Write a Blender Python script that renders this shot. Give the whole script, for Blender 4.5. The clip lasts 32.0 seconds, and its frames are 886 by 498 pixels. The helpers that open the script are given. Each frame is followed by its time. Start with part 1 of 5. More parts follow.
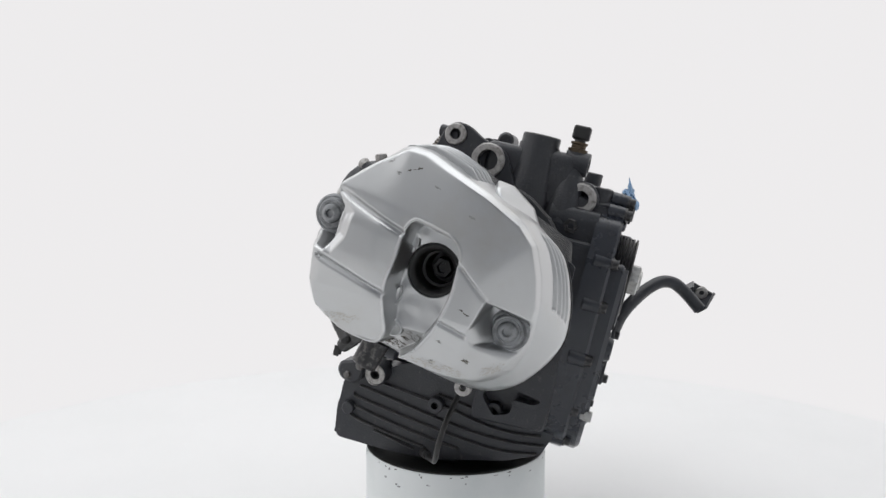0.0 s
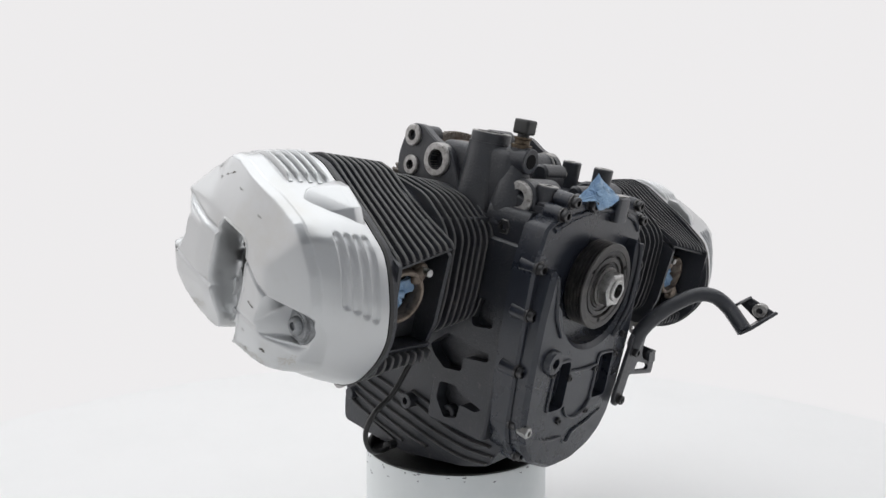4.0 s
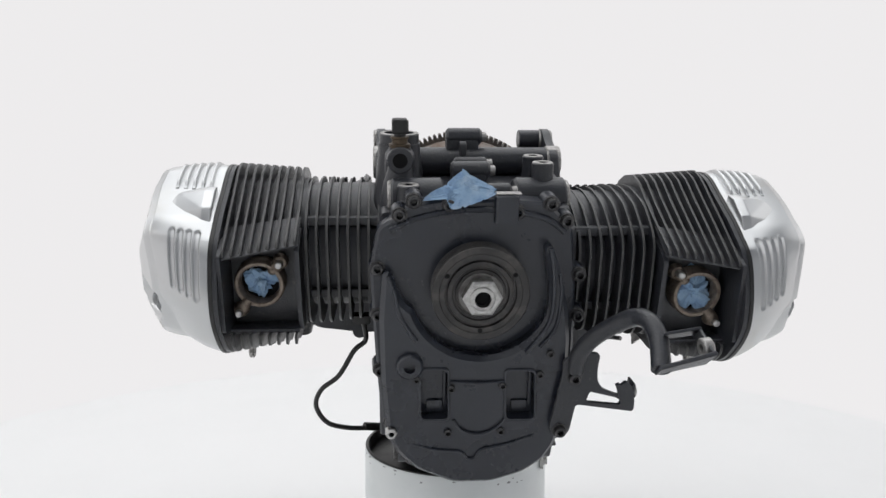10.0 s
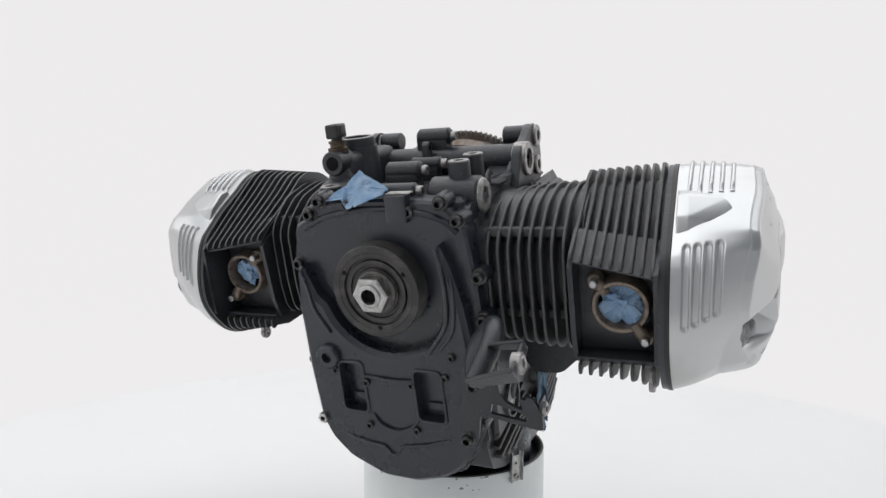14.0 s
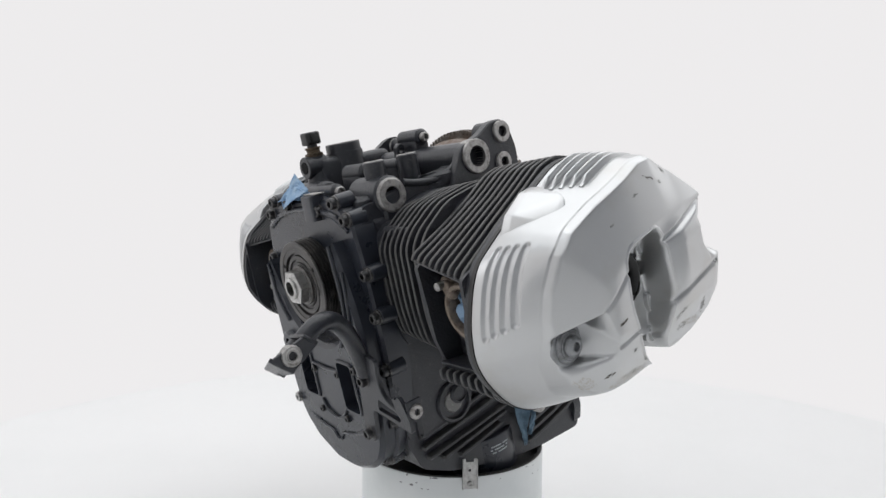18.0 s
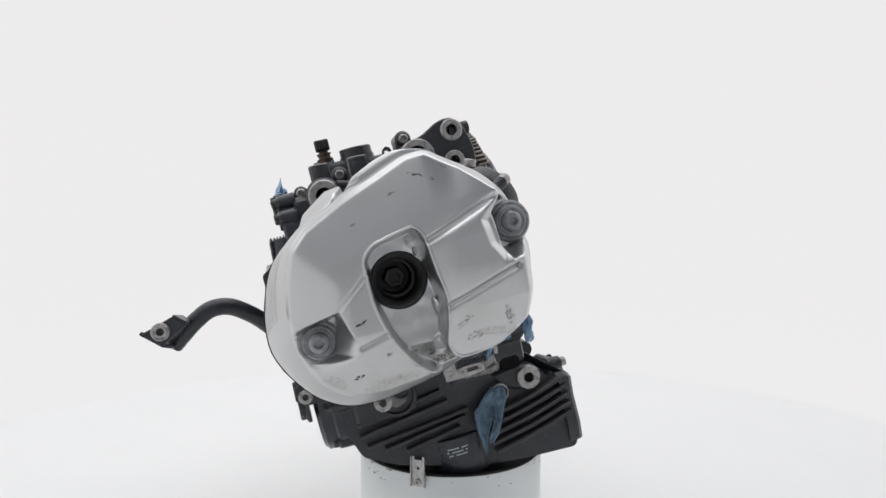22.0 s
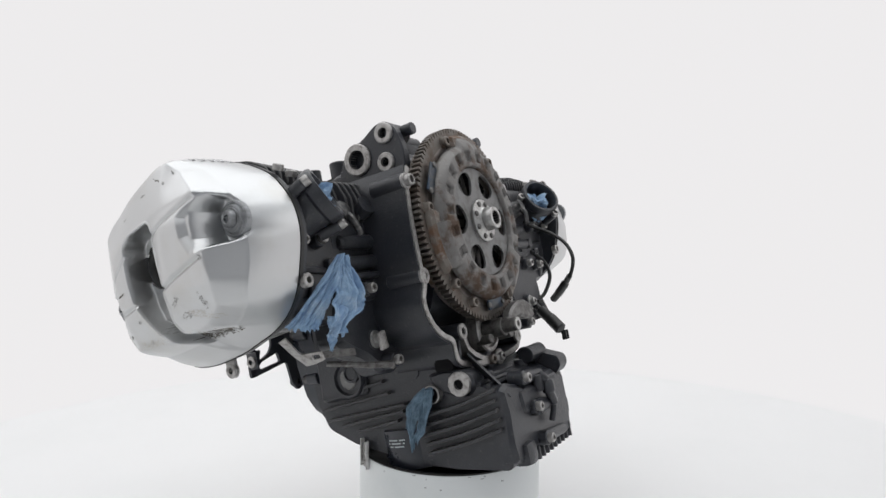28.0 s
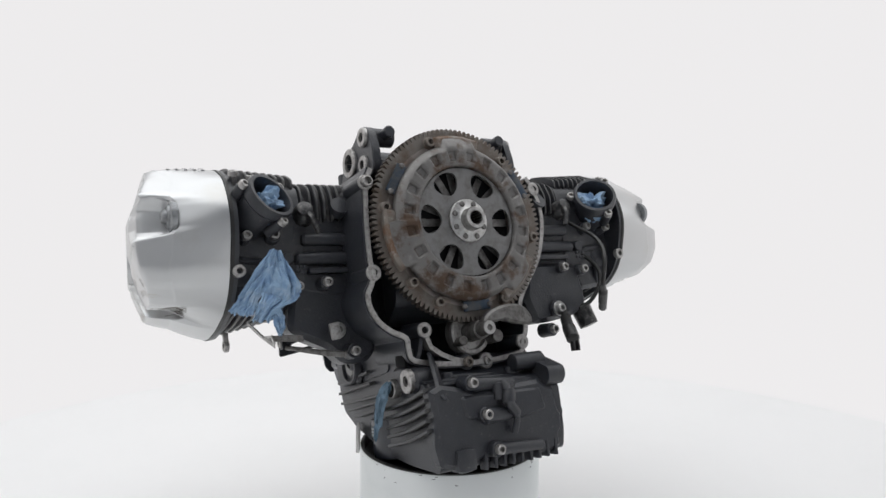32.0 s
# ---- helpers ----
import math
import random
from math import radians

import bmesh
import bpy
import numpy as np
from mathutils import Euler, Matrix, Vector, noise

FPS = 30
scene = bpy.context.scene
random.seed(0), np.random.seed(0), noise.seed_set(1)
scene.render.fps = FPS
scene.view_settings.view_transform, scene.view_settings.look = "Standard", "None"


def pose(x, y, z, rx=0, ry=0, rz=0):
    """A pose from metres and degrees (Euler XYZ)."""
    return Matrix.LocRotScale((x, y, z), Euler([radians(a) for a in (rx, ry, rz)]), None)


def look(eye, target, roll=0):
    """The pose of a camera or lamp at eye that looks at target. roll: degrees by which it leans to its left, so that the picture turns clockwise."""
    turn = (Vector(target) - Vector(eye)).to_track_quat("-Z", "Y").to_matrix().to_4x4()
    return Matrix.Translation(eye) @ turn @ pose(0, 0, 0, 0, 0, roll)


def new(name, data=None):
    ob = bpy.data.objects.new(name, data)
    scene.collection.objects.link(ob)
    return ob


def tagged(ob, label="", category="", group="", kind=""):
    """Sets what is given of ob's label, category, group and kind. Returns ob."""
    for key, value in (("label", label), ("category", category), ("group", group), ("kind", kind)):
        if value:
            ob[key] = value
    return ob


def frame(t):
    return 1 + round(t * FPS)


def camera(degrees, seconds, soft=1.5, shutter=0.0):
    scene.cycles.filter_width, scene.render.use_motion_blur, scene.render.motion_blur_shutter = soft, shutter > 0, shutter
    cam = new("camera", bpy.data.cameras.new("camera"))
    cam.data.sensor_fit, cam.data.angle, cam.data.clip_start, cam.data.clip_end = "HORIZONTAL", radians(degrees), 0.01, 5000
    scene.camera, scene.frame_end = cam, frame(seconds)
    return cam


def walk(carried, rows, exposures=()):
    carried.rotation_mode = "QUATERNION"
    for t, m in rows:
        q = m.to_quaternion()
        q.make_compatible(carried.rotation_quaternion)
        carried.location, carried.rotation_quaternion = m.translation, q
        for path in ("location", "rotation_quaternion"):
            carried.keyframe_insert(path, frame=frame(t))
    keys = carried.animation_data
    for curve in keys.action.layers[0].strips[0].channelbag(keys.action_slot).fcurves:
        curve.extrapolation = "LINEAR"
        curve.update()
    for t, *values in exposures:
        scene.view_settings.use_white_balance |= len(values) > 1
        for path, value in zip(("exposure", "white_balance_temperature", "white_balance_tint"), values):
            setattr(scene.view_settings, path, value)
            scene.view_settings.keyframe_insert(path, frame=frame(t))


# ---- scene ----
import functools

# ---- camera: a still camera before a slowly turning platform ----
FOV = 67.44
EYE = Vector((0.0, -0.896, 0.4625))
PITCH, YAW, ROLL = radians(-3.157), radians(-0.918), 0.25
AIM = EYE + Vector((math.sin(YAW) * math.cos(PITCH), math.cos(YAW) * math.cos(PITCH), math.sin(PITCH)))
cam = camera(FOV, 32.0, soft=1.5)
walk(cam, [(0, look(EYE, AIM, ROLL)), (32, look(EYE, AIM, ROLL))])

# turn of the platform
SPEED = -6.9553          # degrees a second, clockwise from above
AXLE = Vector((0.00253, 0.00961, 0.440))      # crankshaft's middle, above the platform
# engine's own axes: X across (towards its left cylinder), Y along the crankshaft to the rear, Z up
ENGINE_AXES = Matrix(((0.25759, -0.93897, 0.22801), (0.96617, 0.24726, -0.07328), (0.01243, 0.23918, 0.97090)))

# ---- world, lamps ----
world = bpy.data.worlds.new("studio")
scene.world = world
world.use_nodes = True
world.node_tree.nodes["Background"].inputs[0].default_value = (0.95, 0.97, 1.0, 1)
world.node_tree.nodes["Background"].inputs[1].default_value = 0.3


def softbox(name, eye, target, sx, sy, power, colour=(1, 1, 1)):
    lamp = bpy.data.lights.new(name, "AREA")
    lamp.shape, lamp.size, lamp.size_y, lamp.energy, lamp.color = "RECTANGLE", sx, sy, power, colour
    ob = new(name, lamp)
    ob.matrix_world = look(eye, target)
    return ob


softbox("softbox_top", (0.0, 0.45, 2.4), (0, 0.2, 0.0), 3.2, 2.6, 42)
# unseen lamps at both sides, added as fill
softbox("added_fill_side", (-2.0, 0.2, 1.8), (0, 0, 0.45), 1.2, 1.4, 4.0, (0.97, 0.985, 1.0))
softbox("added_fill_side", (2.0, 0.2, 1.8), (0, 0, 0.45), 1.2, 1.4, 2.5, (0.97, 0.985, 1.0))
# unseen lamp above the camera, added for fill and the covers' reflections
softbox("added_fill_front", (-0.7, -1.3, 2.5), (0, 0, 0.4), 2.4, 1.9, 10)


# ---- materials ----
def material(name, colour, rough=0.5, metal=0.0, second=None, scale=40.0, mix=(0.45, 0.65), bump=0.0, bump_scale=400.0,
             rough2=None, third=None, third_scale=9.0, third_mix=(0.58, 0.75), metal2=None, spec=0.5, stretch=None, island=0.0):
    m = bpy.data.materials.new(name)
    m.use_nodes = True
    nt = m.node_tree
    b = nt.nodes["Principled BSDF"]
    b.inputs["Roughness"].default_value, b.inputs["Metallic"].default_value = rough, metal
    b.inputs["Specular IOR Level"].default_value = spec
    b.inputs["Base Color"].default_value = (*colour, 1)
    tc = nt.nodes.new("ShaderNodeTexCoord")
    vec = tc.outputs["Object"]
    if stretch:
        mp = nt.nodes.new("ShaderNodeMapping")
        mp.inputs["Scale"].default_value = stretch
        nt.links.new(vec, mp.inputs["Vector"])
        vec = mp.outputs["Vector"]

    def noise_mask(sc, lo, hi, detail=6.0):
        n = nt.nodes.new("ShaderNodeTexNoise")
        n.inputs["Scale"].default_value, n.inputs["Detail"].default_value, n.inputs["Roughness"].default_value = sc, detail, 0.65
        nt.links.new(vec, n.inputs["Vector"])
        r = nt.nodes.new("ShaderNodeMapRange")
        r.inputs["From Min"].default_value, r.inputs["From Max"].default_value = lo, hi
        nt.links.new(n.outputs["Fac"], r.inputs["Value"])
        return r.outputs["Result"]

    def blend(fac, a, c):
        x = nt.nodes.new("ShaderNodeMix")
        x.data_type = "RGBA"
        nt.links.new(fac, x.inputs["Factor"])
        if isinstance(a, tuple):
            x.inputs["A"].default_value = (*a, 1)
        else:
            nt.links.new(a, x.inputs["A"])
        x.inputs["B"].default_value = (*c, 1)
        return x.outputs["Result"]

    out = colour
    if second:
        f = noise_mask(scale, *mix)
        out = blend(f, out, second)
        if rough2 is not None:
            r = nt.nodes.new("ShaderNodeMapRange")
            r.inputs["To Min"].default_value, r.inputs["To Max"].default_value = rough, rough2
            nt.links.new(f, r.inputs["Value"])
            nt.links.new(r.outputs["Result"], b.inputs["Roughness"])
        if metal2 is not None:
            r = nt.nodes.new("ShaderNodeMapRange")
            r.inputs["To Min"].default_value, r.inputs["To Max"].default_value = metal, metal2
            nt.links.new(f, r.inputs["Value"])
            nt.links.new(r.outputs["Result"], b.inputs["Metallic"])
    if third:
        out = blend(noise_mask(third_scale, *third_mix), out, third)
    if not isinstance(out, tuple):
        nt.links.new(out, b.inputs["Base Color"])
    if bump:
        n = nt.nodes.new("ShaderNodeTexNoise")
        n.inputs["Scale"].default_value, n.inputs["Detail"].default_value = bump_scale, 4.0
        nt.links.new(vec, n.inputs["Vector"])
        bp = nt.nodes.new("ShaderNodeBump")
        bp.inputs["Strength"].default_value, bp.inputs["Distance"].default_value = bump, 0.001
        nt.links.new(n.outputs["Fac"], bp.inputs["Height"])
        nt.links.new(bp.outputs["Normal"], b.inputs["Normal"])
    return m


BLACK = material("black_engine_paint", (0.026, 0.0282, 0.0345), 0.31, second=(0.044, 0.045, 0.049), scale=15, mix=(0.45, 0.8), rough2=0.5,
                 bump=0.5, bump_scale=420, third=(0.11, 0.106, 0.1), third_scale=170, third_mix=(0.6, 0.82), spec=0.5)
COVER_BLACK = material("satin_black_cover", (0.0175, 0.0208, 0.0295), 0.26, second=(0.028, 0.0318, 0.041), scale=11, mix=(0.45, 0.8), rough2=0.42,
                       bump=0.18, bump_scale=500, third=(0.085, 0.083, 0.08), third_scale=230, third_mix=(0.64, 0.84), spec=0.6)
FIN_BLACK = material("dusty_black_fins", (0.029, 0.031, 0.037), 0.33, second=(0.064, 0.0645, 0.067), scale=20, mix=(0.42, 0.78), rough2=0.58,
                     bump=0.35, bump_scale=500, third=(0.14, 0.134, 0.123), third_scale=120, third_mix=(0.6, 0.85), spec=0.6)
FIN_EDGE = material("worn_fin_edges", (0.04, 0.041, 0.043), 0.36, second=(0.09, 0.088, 0.084), scale=45, mix=(0.4, 0.72), rough2=0.6,
                    bump=0.4, bump_scale=500, third=(0.15, 0.143, 0.13), third_scale=160, third_mix=(0.62, 0.85))
# near-black colour that stands in for the shade inside holes and recesses
RECESS_SHADE = material("recess_shade_black", (0.005, 0.005, 0.006), 0.7, second=(0.01, 0.01, 0.01), scale=40, bump=0.2, spec=0.12)
RUBBER = material("black_rubber", (0.012, 0.012, 0.012), 0.38, second=(0.02, 0.02, 0.02), scale=60, rough2=0.5)
SILVER = material("silver_painted_aluminium", (0.57, 0.58, 0.586), 0.275, metal=0.93, second=(0.545, 0.551, 0.552), scale=7, mix=(0.3, 0.8), rough2=0.335,
                  bump=0.02, bump_scale=1700, third=(0.49, 0.475, 0.44), third_scale=11, third_mix=(0.54, 0.9), spec=0.5)
CAST_ALU = material("bare_cast_aluminium", (0.42, 0.41, 0.40), 0.45, metal=0.8, second=(0.2, 0.19, 0.18), scale=160, mix=(0.45, 0.7), rough2=0.65, bump=0.3, bump_scale=900)
STEEL = material("zinc_plated_steel", (0.50, 0.50, 0.49), 0.34, metal=1.0, second=(0.3, 0.29, 0.28), scale=180, mix=(0.45, 0.7), rough2=0.5, bump=0.15)
DULL_STEEL = material("dull_grey_steel", (0.2, 0.195, 0.19), 0.5, metal=0.9, second=(0.1, 0.095, 0.09), scale=120, mix=(0.42, 0.68), rough2=0.65, bump=0.2)
BOLT_BLACK = material("black_oxide_bolt", (0.05, 0.05, 0.052), 0.36, metal=0.7, second=(0.17, 0.165, 0.16), scale=160, mix=(0.48, 0.7), bump=0.2)
RUST = material("rusty_brown_steel", (0.2, 0.18, 0.16), 0.5, metal=0.6, second=(0.14, 0.085, 0.055), scale=34, mix=(0.45, 0.62), rough2=0.8, metal2=0.1,
                bump=0.4, bump_scale=450, third=(0.36, 0.34, 0.32), third_scale=55, third_mix=(0.58, 0.76))
BARE_RUST = material("bare_pinkish_steel", (0.3, 0.27, 0.25), 0.45, metal=0.6, second=(0.2, 0.14, 0.105), scale=30, mix=(0.45, 0.64), rough2=0.65,
                     bump=0.3, bump_scale=450, third=(0.12, 0.08, 0.055), third_scale=40, third_mix=(0.58, 0.78))
GEAR = material("worn_grey_gear_steel", (0.17, 0.155, 0.14), 0.48, metal=0.7, second=(0.13, 0.1, 0.08), scale=30, mix=(0.45, 0.65), rough2=0.65,
                bump=0.25, bump_scale=500, third=(0.3, 0.29, 0.28), third_scale=70, third_mix=(0.58, 0.78))
PLATE_GREY = material("grey_pressed_steel", (0.17, 0.165, 0.16), 0.46, metal=0.65, second=(0.1, 0.068, 0.05), scale=26, mix=(0.47, 0.6), rough2=0.7, bump=0.3,
                      third=(0.26, 0.255, 0.25), third_scale=60, third_mix=(0.56, 0.76))
DISC_GREY = material("grey_clutch_disc", (0.2, 0.2, 0.2), 0.46, metal=0.6, second=(0.15, 0.145, 0.14), scale=60, rough2=0.6, bump=0.15)
BRASS = material("tarnished_brass", (0.11, 0.085, 0.06), 0.5, metal=0.8, second=(0.06, 0.045, 0.032), scale=160)
BLUE_SPRING = material("blue_spring_steel", (0.035, 0.055, 0.085), 0.4, metal=0.6, second=(0.08, 0.085, 0.09), scale=60)
RAG = material("blue_paper_rag", (0.27, 0.40, 0.56), 0.85, second=(0.18, 0.29, 0.46), scale=70, bump=0.7, bump_scale=380,
               third=(0.42, 0.53, 0.64), third_scale=45, third_mix=(0.5, 0.75), spec=0.2)
RAG_DARK = material("dark_blue_grey_rag", (0.15, 0.235, 0.31), 0.8, second=(0.06, 0.1, 0.14), scale=55, mix=(0.4, 0.66), bump=0.7, bump_scale=380)
COPPER = material("stained_port_metal", (0.24, 0.2, 0.165), 0.5, metal=0.7, second=(0.13, 0.1, 0.08), scale=150, bump=0.3)
DRUM_WHITE = material("white_painted_drum", (0.78, 0.81, 0.81), 0.42, second=(0.72, 0.76, 0.76), scale=8, bump=0.05)
PULLEY = material("worn_dark_pulley_steel", (0.045, 0.044, 0.044), 0.33, metal=0.5, second=(0.12, 0.112, 0.104), scale=60, mix=(0.48, 0.74), rough2=0.5, bump=0.2,
                  third=(0.04, 0.038, 0.036), third_scale=30, third_mix=(0.55, 0.75))
SEAT = material("grey_steel_washer", (0.3, 0.31, 0.32), 0.4, metal=0.75, second=(0.2, 0.205, 0.21), scale=120, rough2=0.55)
GLASS_GREY = material("cloudy_sight_glass", (0.16, 0.16, 0.155), 0.26, second=(0.19, 0.19, 0.182), scale=40, rough2=0.4)
CHIP = material("dark_paint_chip", (0.2, 0.2, 0.21), 0.6, second=(0.35, 0.36, 0.36), scale=300)
WHITE_FLOOR = material("white_platform_paint", (0.825, 0.825, 0.822), 0.6, second=(0.81, 0.812, 0.808), scale=3)
# tones of the unseen ceiling and wall, set for the metal's reflections
UNSEEN_CEILING = material("unseen_ceiling_blue_grey", (0.2, 0.225, 0.26), 0.8, second=(0.18, 0.2, 0.235), scale=2)
UNSEEN_WALL = material("unseen_wall_grey", (0.56, 0.57, 0.585), 0.8, second=(0.53, 0.54, 0.555), scale=2)
INK = material("pale_label_ink", (0.5, 0.55, 0.56), 0.6)

# the backdrop's white comes from emission, not from the lamps
BACKDROP = bpy.data.materials.new("glowing_white_backdrop")
BACKDROP.use_nodes = True
_n = BACKDROP.node_tree
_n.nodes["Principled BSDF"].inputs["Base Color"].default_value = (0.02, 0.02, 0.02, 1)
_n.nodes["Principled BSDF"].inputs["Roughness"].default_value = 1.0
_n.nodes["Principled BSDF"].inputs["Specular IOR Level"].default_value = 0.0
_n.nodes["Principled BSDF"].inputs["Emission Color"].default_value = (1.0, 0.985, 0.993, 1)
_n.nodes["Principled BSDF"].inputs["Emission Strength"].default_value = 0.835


# ---- mesh tools (millimetres in the engine's axes) ----
def finish(bm, name, mat, scale=0.001, angle=38):
    bmesh.ops.remove_doubles(bm, verts=bm.verts, dist=1e-4)
    bmesh.ops.recalc_face_normals(bm, faces=bm.faces)
    lim = radians(angle)
    for f in bm.faces:
        f.smooth = True
    for e in bm.edges:
        if len(e.link_faces) == 2 and e.calc_face_angle(0) > lim:
            e.smooth = False
    for v in bm.verts:
        v.co *= scale
    me = bpy.data.meshes.new(name)
    bm.to_mesh(me)
    bm.free()
    me.materials.append(mat)
    return me


def part(name, bm, mat, parent, label="", angle=38):
    ob = new(name, finish(bm, name, mat, angle=angle))
    ob.parent = parent
    if label:
        ob["label"] = label
    return ob


def fin_part(bm, parent, mat, name="fin"):
    """A casting's fin whose outer edge is worn and dusty."""
    ob = part(name, bm, mat, parent)
    ob.data.materials.append(FIN_EDGE)
    for f in ob.data.polygons:
        if abs(f.normal.x) < 0.93:
            f.material_index = 1
    return ob


def place(name, mesh, parent, m, label=""):
    """A part on a shared mesh, at the pose m in its parent's space (metres)."""
    ob = new(name, mesh)
    ob.parent = parent
    ob.matrix_local = m
    if label:
        ob["label"] = label
    return ob


def frame_to(direction):
    return Vector(direction).to_track_quat("Z", "Y").to_matrix().to_4x4()


def at(pos, direction):
    return Matrix.Translation(Vector(pos) * 0.001) @ frame_to(direction)


def lathe(bm, profile, pos=(0, 0, 0), direction=(0, 0, 1), seg=28, close=False):
    """Turns a profile of (radius, height) about a line."""
    m = Matrix.Translation(Vector(pos)) @ frame_to(direction)
    rings = []
    for r, h in profile:
        if r < 1e-6:
            rings.append([bm.verts.new(m @ Vector((0, 0, h)))])
        else:
            rings.append([bm.verts.new(m @ Vector((r * math.cos(2 * math.pi * i / seg), r * math.sin(2 * math.pi * i / seg), h))) for i in range(seg)])
    pairs = list(zip(rings, rings[1:]))
    if close:
        pairs.append((rings[-1], rings[0]))
    for a, b in pairs:
        for i in range(seg):
            j = (i + 1) % seg
            if len(a) == 1 and len(b) == 1:
                continue
            if len(a) == 1:
                bm.faces.new((a[0], b[i], b[j]))
            elif len(b) == 1:
                bm.faces.new((a[i], a[j], b[0]))
            else:
                bm.faces.new((a[i], a[j], b[j], b[i]))
    return bm


def rod(bm, p0, p1, r, r1=None, seg=20, soft=1.0):
    p0, p1 = Vector(p0), Vector(p1)
    r1 = r if r1 is None else r1
    h = (p1 - p0).length
    s = min(soft, h * 0.3, r * 0.4, r1 * 0.4)
    return lathe(bm, [(0, 0), (r - s, 0), (r, s), (r1, h - s), (r1 - s, h), (0, h)], p0, p1 - p0, seg)


def pipe(bm, p0, p1, ro, ri, seg=28, soft=1.0):
    p0, p1 = Vector(p0), Vector(p1)
    h = (p1 - p0).length
    return lathe(bm, [(ri, 0), (ro - soft, 0), (ro, soft), (ro, h - soft), (ro - soft, h), (ri, h)], p0, p1 - p0, seg, close=True)


def block(bm, centre, size, bevel=2.0, turn=None, segments=2):
    g = bmesh.ops.create_cube(bm, size=1.0)
    vs = g["verts"]
    for v in vs:
        v.co = Vector((v.co.x * size[0], v.co.y * size[1], v.co.z * size[2]))
    if bevel:
        es = list({e for v in vs for e in v.link_edges})
        r = bmesh.ops.bevel(bm, geom=es, offset=min(bevel, 0.45 * min(size)), segments=segments, affect="EDGES", profile=0.6)
        vs = list({v for f in r["faces"] for v in f.verts} | {v for v in vs if v.is_valid})
    m = Matrix.Translation(Vector(centre)) @ (turn.to_4x4() if turn else Matrix())
    for v in vs:
        v.co = m @ v.co
    return bm


def rounded(pts, r=6.0, n=4):
    """A closed outline with its corners rounded."""
    out = []
    k = len(pts)
    for i in range(k):
        p, a, b = Vector(pts[i]), Vector(pts[i - 1]), Vector(pts[(i + 1) % k])
        d = min(r, (a - p).length * 0.45, (b - p).length * 0.45)
        s, e = p + (a - p).normalized() * d, p + (b - p).normalized() * d
        for j in range(n + 1):
            t = j / n
            out.append(tuple((1 - t) ** 2 * s + 2 * t * (1 - t) * p + t * t * e))
    return out


AXES = {"x": lambda u, v, h: Vector((h, u, v)), "y": lambda u, v, h: Vector((u, h, v)), "z": lambda u, v, h: Vector((u, v, h))}


def prism(bm, outline, axis, a, b, holes=(), chamfer=0.0):
    """A plate with an outline and through holes, from a to b along an axis; its outer edges may be chamfered at b."""
    to = AXES[axis]

    def inset(pts, d):
        k = len(pts)
        area = sum(pts[i - 1][0] * pts[i][1] - pts[i][0] * pts[i - 1][1] for i in range(k))
        sgn = 1 if area > 0 else -1
        res = []
        for i in range(k):
            t = (Vector(pts[(i + 1) % k]) - Vector(pts[i - 1]))
            t = t.normalized() if t.length > 1e-9 else Vector((1, 0))
            res.append((pts[i][0] - sgn * t.y * d, pts[i][1] + sgn * t.x * d))
        return res

    def cap(h, loops):
        edges = []
        for lp in loops:
            edges += [bm.edges.get((lp[i - 1], lp[i])) or bm.edges.new((lp[i - 1], lp[i])) for i in range(len(lp))]
        bmesh.ops.triangle_fill(bm, edges=edges, use_beauty=True, use_dissolve=False)

    sg = 1 if b > a else -1
    levels = [(outline, a), (outline, b - sg * chamfer), (inset(outline, chamfer), b)] if chamfer else [(outline, a), (outline, b)]
    rings = [[bm.verts.new(to(u, v, h)) for u, v in pts] for pts, h in levels]
    for p, q in zip(rings, rings[1:]):
        for i in range(len(p)):
            bm.faces.new((p[i - 1], p[i], q[i], q[i - 1]))
    lo, hi = [rings[0]], [rings[-1]]
    for pts in holes:
        p, q = ([bm.verts.new(to(u, v, h)) for u, v in pts] for h in (a, b))
        for i in range(len(p)):
            bm.faces.new((p[i - 1], p[i], q[i], q[i - 1]))
        lo.append(p)
        hi.append(q)
    cap(a, lo)
    cap(b, hi)
    return bm


def circle(u, v, r, n=24):
    return [(u + r * math.cos(2 * math.pi * i / n), v + r * math.sin(2 * math.pi * i / n)) for i in range(n)]


def spline(pts, n=8):
    pts = [Vector(p) for p in pts]
    out = []
    for i in range(len(pts) - 1):
        p0, p1, p2, p3 = pts[max(i - 1, 0)], pts[i], pts[i + 1], pts[min(i + 2, len(pts) - 1)]
        for j in range(n):
            t = j / n
            out.append(0.5 * (2 * p1 + (p2 - p0) * t + (2 * p0 - 5 * p1 + 4 * p2 - p3) * t * t + (3 * p1 - p0 - 3 * p2 + p3) * t ** 3))
    return out + [pts[-1]]


def hose(bm, pts, r, seg=10, n=8, flat=None):
    path = spline(pts, n)
    up = None
    rings = []
    for i, p in enumerate(path):
        d = (path[min(i + 1, len(path) - 1)] - path[max(i - 1, 0)]).normalized()
        if up is None:
            up = d.orthogonal().normalized()
        up = (up - d * up.dot(d)).normalized()
        side = d.cross(up)
        rr = r[min(int(i / n), len(r) - 1)] if isinstance(r, (list, tuple)) else r
        rings.append([bm.verts.new(p + rr * (math.cos(2 * math.pi * k / seg) * up + math.sin(2 * math.pi * k / seg) * side)) for k in range(seg)])
    for a, b in zip(rings, rings[1:]):
        for k in range(seg):
            bm.faces.new((a[k - 1], a[k], b[k], b[k - 1]))
    bm.faces.new(rings[0])
    bm.faces.new(rings[-1])
    return bm


